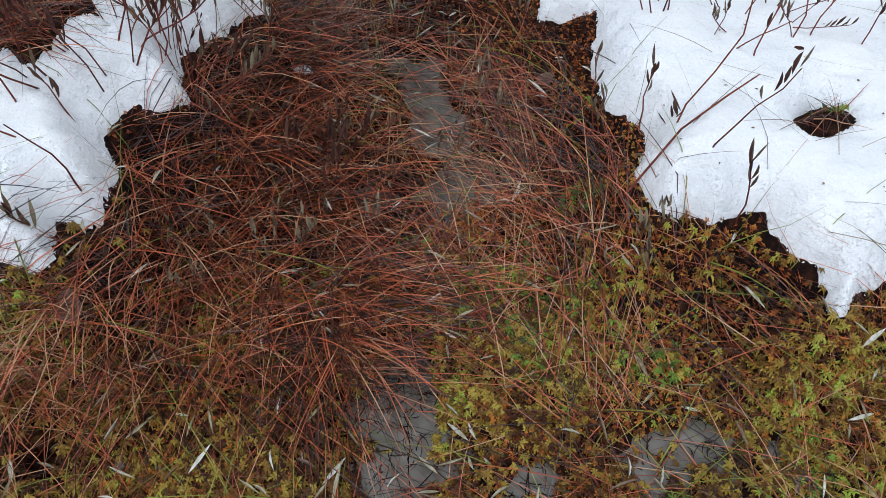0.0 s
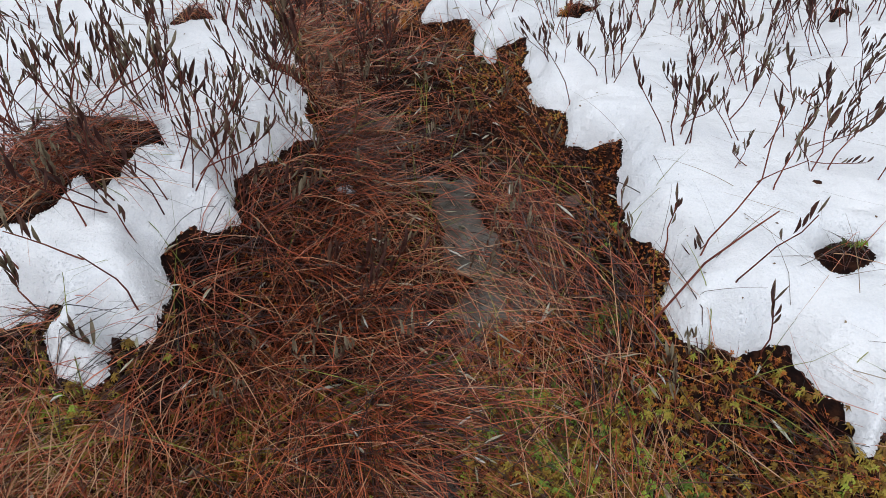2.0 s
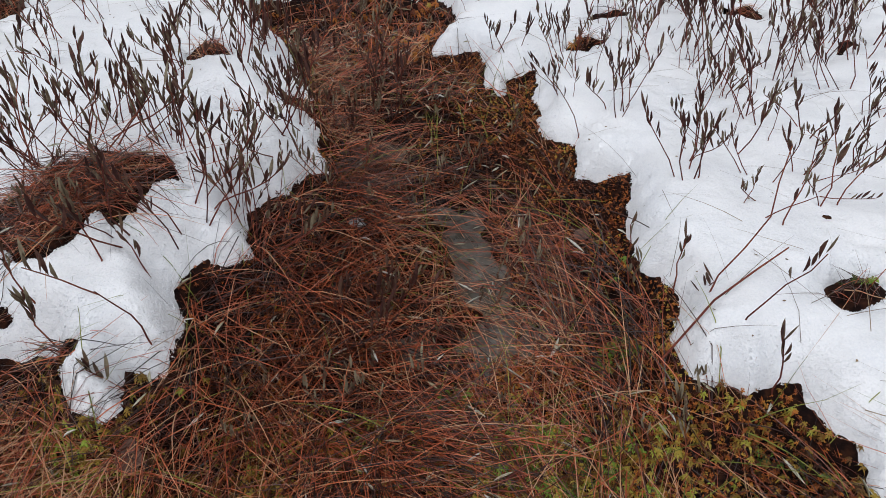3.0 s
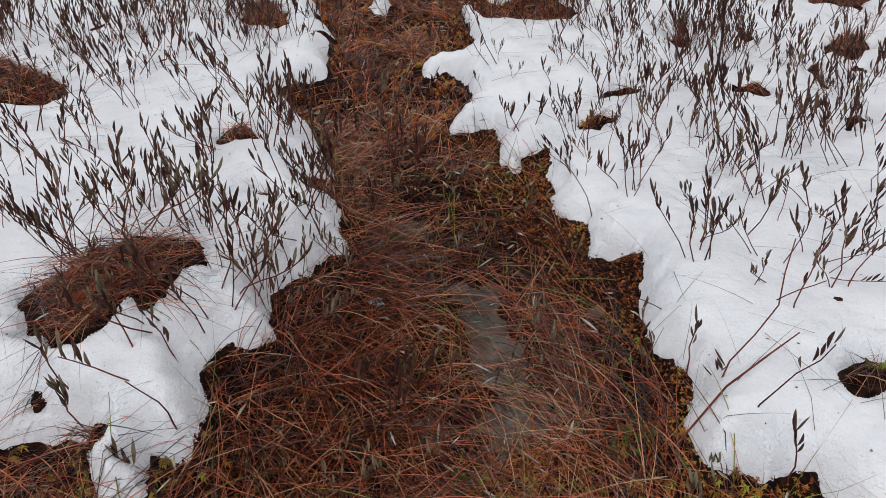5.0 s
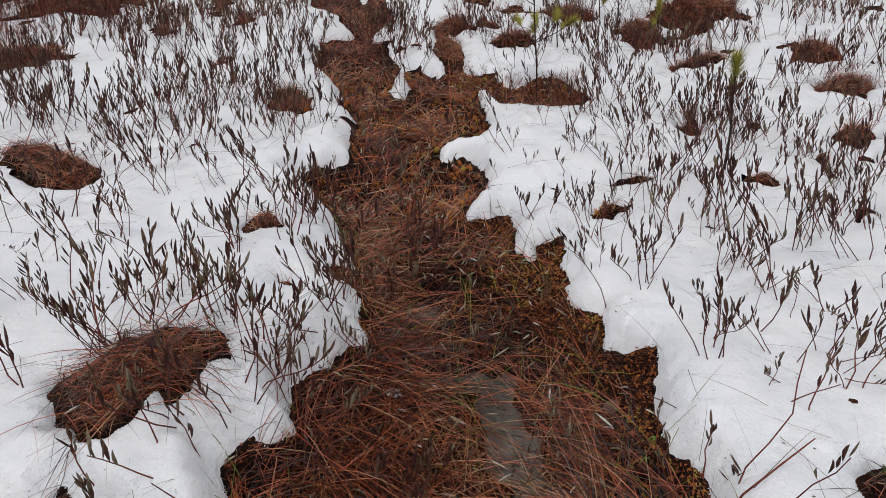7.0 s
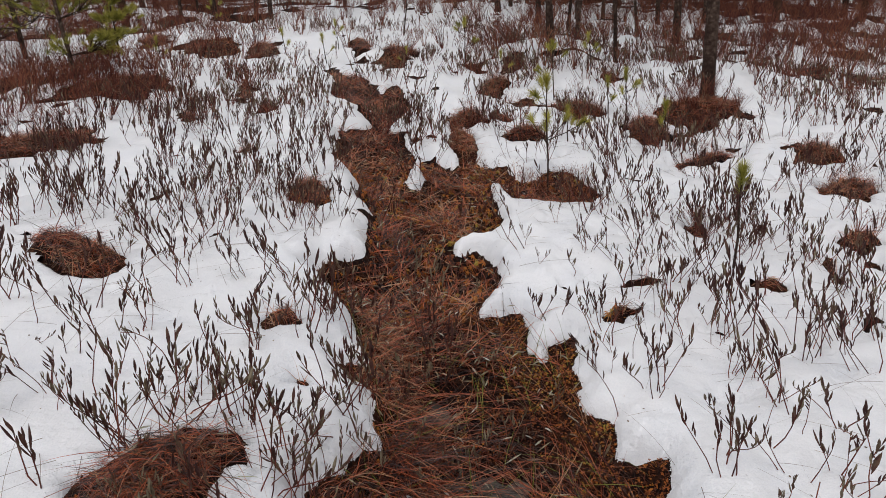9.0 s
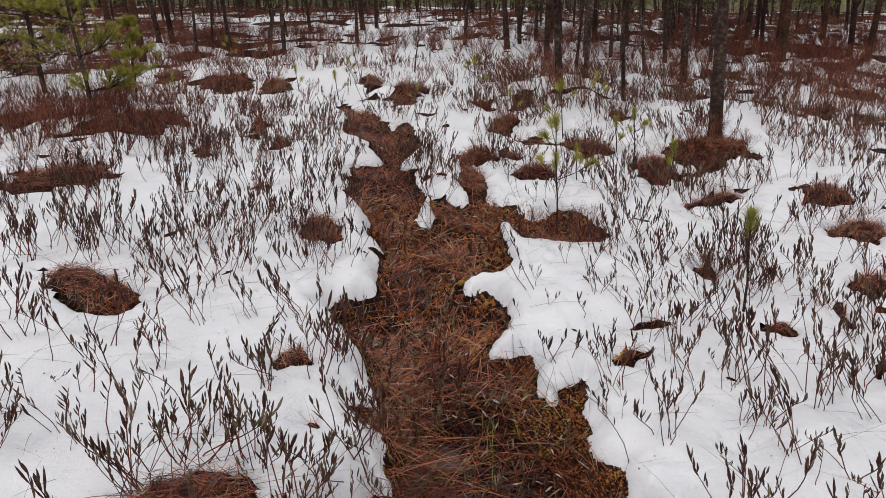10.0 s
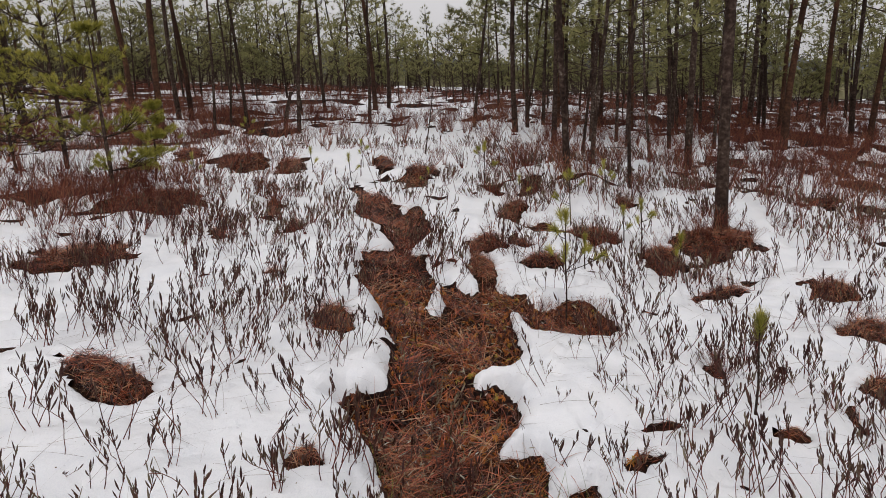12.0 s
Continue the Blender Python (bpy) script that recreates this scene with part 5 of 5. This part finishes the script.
FAR_TREES = [far_tree(rnd, h) for h in (3.0, 4.5, 6.0, 7.0, 7.5, 2.4)]
a, d = np.radians(rng.uniform(-55, 55, 420)), rng.uniform(50, 100, 420)
spread_pieces("far_pine_wood", FAR_TREES, d * np.sin(a) - 0.2 * d, d * np.cos(a), rng.uniform(0.8, 1.2, 420), [BARK, FAR_NEEDLE], "deep pine wood closing the bog", "wood")

# a leaning dead stump and a low ridge of wood far off
root = new("dead_stump")
v, f = tube([(0, 0, -0.1), (0.10, 0.0, 0.45), (0.24, 0.02, 0.95)], (0.055, 0.05, 0.035), 9)
part("trunk", mesh_from("trunk", v, f, BARK), root)
v, f = tube([(0.2, 0.0, 0.8), (0.5, 0.1, 1.3), (1.0, 0.1, 1.6)], (0.02, 0.012, 0.004), 5)
part("branch", mesh_from("branch", v, f, BARK), root)
stand_on(tagged(root, "leaning dark dead pine stump in the snow", "stump"), -6.70, 14.45)


def ridge(name, radius, height, rough, seed, step, mat):
    a = np.arange(0, 360, step)
    h = height * (0.75 + 0.25 * smooth_noise(a, a * 0, 25, seed)) + rough * smooth_noise(a, a * 0, step * 2, seed + 1) + 0.6 * rough * smooth_noise(a, a * 0, step, seed + 2)
    x, y = radius * np.sin(np.radians(a)), radius * np.cos(np.radians(a))
    n = len(a)
    v = np.concatenate([np.stack([x, y, np.full(n, -2.0)], 1), np.stack([1.02 * x, 1.02 * y, h], 1)])
    i = np.arange(n)
    f = np.stack([i, (i + 1) % n, (i + 1) % n + n, i + n], 1)
    tagged(new(name, mesh_from(name, v, f, mat, False)), "far pine wood backdrop, haze put into the outer ridge's colour", "backdrop", kind="structure")


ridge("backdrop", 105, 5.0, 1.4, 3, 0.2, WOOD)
# the outer ring looks hazy by its material's colour alone
ridge("backdrop", 330, 17, 2.0, 8, 0.2, HAZED_RIDGE)

# ---- small things on the trail ----
def ground_at(x, y):
    return float(surface_z(np.array([x]), np.array([y]))[0])


root = new("fallen_twig")
v, f = tube([(-0.16, 0.685, -0.105), (-0.09, 0.668, -0.098), (-0.03, 0.665, -0.09), (0.05, 0.69, -0.085), (0.14, 0.755, -0.06)], (0.003, 0.0038, 0.0036, 0.0032, 0.002), 6)
part("twig", mesh_from("twig", v, f, STEM), root)
v, f = tube([(0.05, 0.69, -0.085), (0.09, 0.675, -0.06), (0.13, 0.68, -0.05)], (0.002, 0.0016, 0.001), 5)
part("side_twig", mesh_from("side_twig", v, f, STEM), root)
tagged(root, "crooked dark red twig lying over the pool", "twig")
root = new("fallen_twig")
v, f = tube([(-0.02, 0.86, -0.09), (0.04, 0.82, -0.05), (0.09, 0.76, -0.06), (0.12, 0.70, -0.09)], (0.0026, 0.0026, 0.0022, 0.0016), 6)
part("twig", mesh_from("twig", v, f, STEM), root)
tagged(root, "thin arched twig over moss beside the pool", "twig")
root = new("fallen_twig")
v, f = tube([(px, py, ground_at(px, py) + lift) for px, py, lift in ((0.37, 0.92, 0.05), (0.46, 0.99, 0.02), (0.55, 1.06, 0.025), (0.63, 1.13, 0.045))], (0.0026, 0.0024, 0.002, 0.0014), 6)
part("twig", mesh_from("twig", v, f, STEM), root)
tagged(root, "long straight red twig lying across the snow", "twig")


def broad_leaf(name, x, y, size, turn, mat, label):
    """A curled fallen leaf with a raised rim."""
    v, f, n = [(0, 0, 0)], [], 14
    for ring, r in ((1, 0.55), (2, 1.0)):
        for i in range(n):
            a = 6.2832 * i / n
            w = 0.62 + 0.12 * math.cos(3 * a)
            v.append((size * r * math.cos(a), size * r * w * math.sin(a), size * (0.22 * (r * math.sin(a)) ** 2 + 0.08 * r * math.cos(2 * a))))
    for i in range(n):
        j = (i + 1) % n
        f += [(0, 1 + i, 1 + j), (1 + i, 1 + n + i, 1 + n + j), (1 + i, 1 + n + j, 1 + j)]
    ob = new(name, mesh_from(name, v, f, mat))
    ob.matrix_basis = pose(x, y, ground_at(x, y) + 0.012, 8, -12, turn)
    return tagged(ob, label, "leaf")


broad_leaf("dead_leaf", 0.26, 1.43, 0.030, 30, BROWN_LEAF, "curled dead brown leaf on the moss bank")
broad_leaf("dead_leaf", -0.60, 0.62, 0.034, 110, BROWN_LEAF, "wet dark brown leaf flat on moss")
broad_leaf("dead_leaf", -0.21, 0.70, 0.014, 60, BROWN_LEAF, "small pinkish dead leaf in the sedge")
root = new("crimson_rosette")
for i in range(6):
    v, f = LEAVES[i % 4]
    part("leaf", mesh_from("leaf", v * 0.62, f, RED_LEAF), root, m=pose(0, 0, 0, rnd.uniform(30, 75), 0, 60 * i + rnd.uniform(-12, 12)))
root.matrix_basis = pose(0.16, 1.14, ground_at(0.16, 1.14) + 0.01)
tagged(root, "tiny crimson-leaved plant in green moss", "plant")
bm = bmesh.new()
bmesh.ops.create_icosphere(bm, subdivisions=3, radius=0.014)
for vert in bm.verts:
    vert.co *= 1 + 0.7 * noise.noise(vert.co * 75) + 0.35 * noise.noise(vert.co * 210)
    vert.co.x, vert.co.z = vert.co.x * 1.5, vert.co.z * 0.6
me = bpy.data.meshes.new("ice_lump")
bm.to_mesh(me)
bm.free()
me.materials.append(ICE)
root = new("ice_lump", me)
root.matrix_basis = pose(-0.34, 1.35, ground_at(-0.34, 1.35) + 0.012)
tagged(root, "small lump of leftover ice on sedge", "ice")
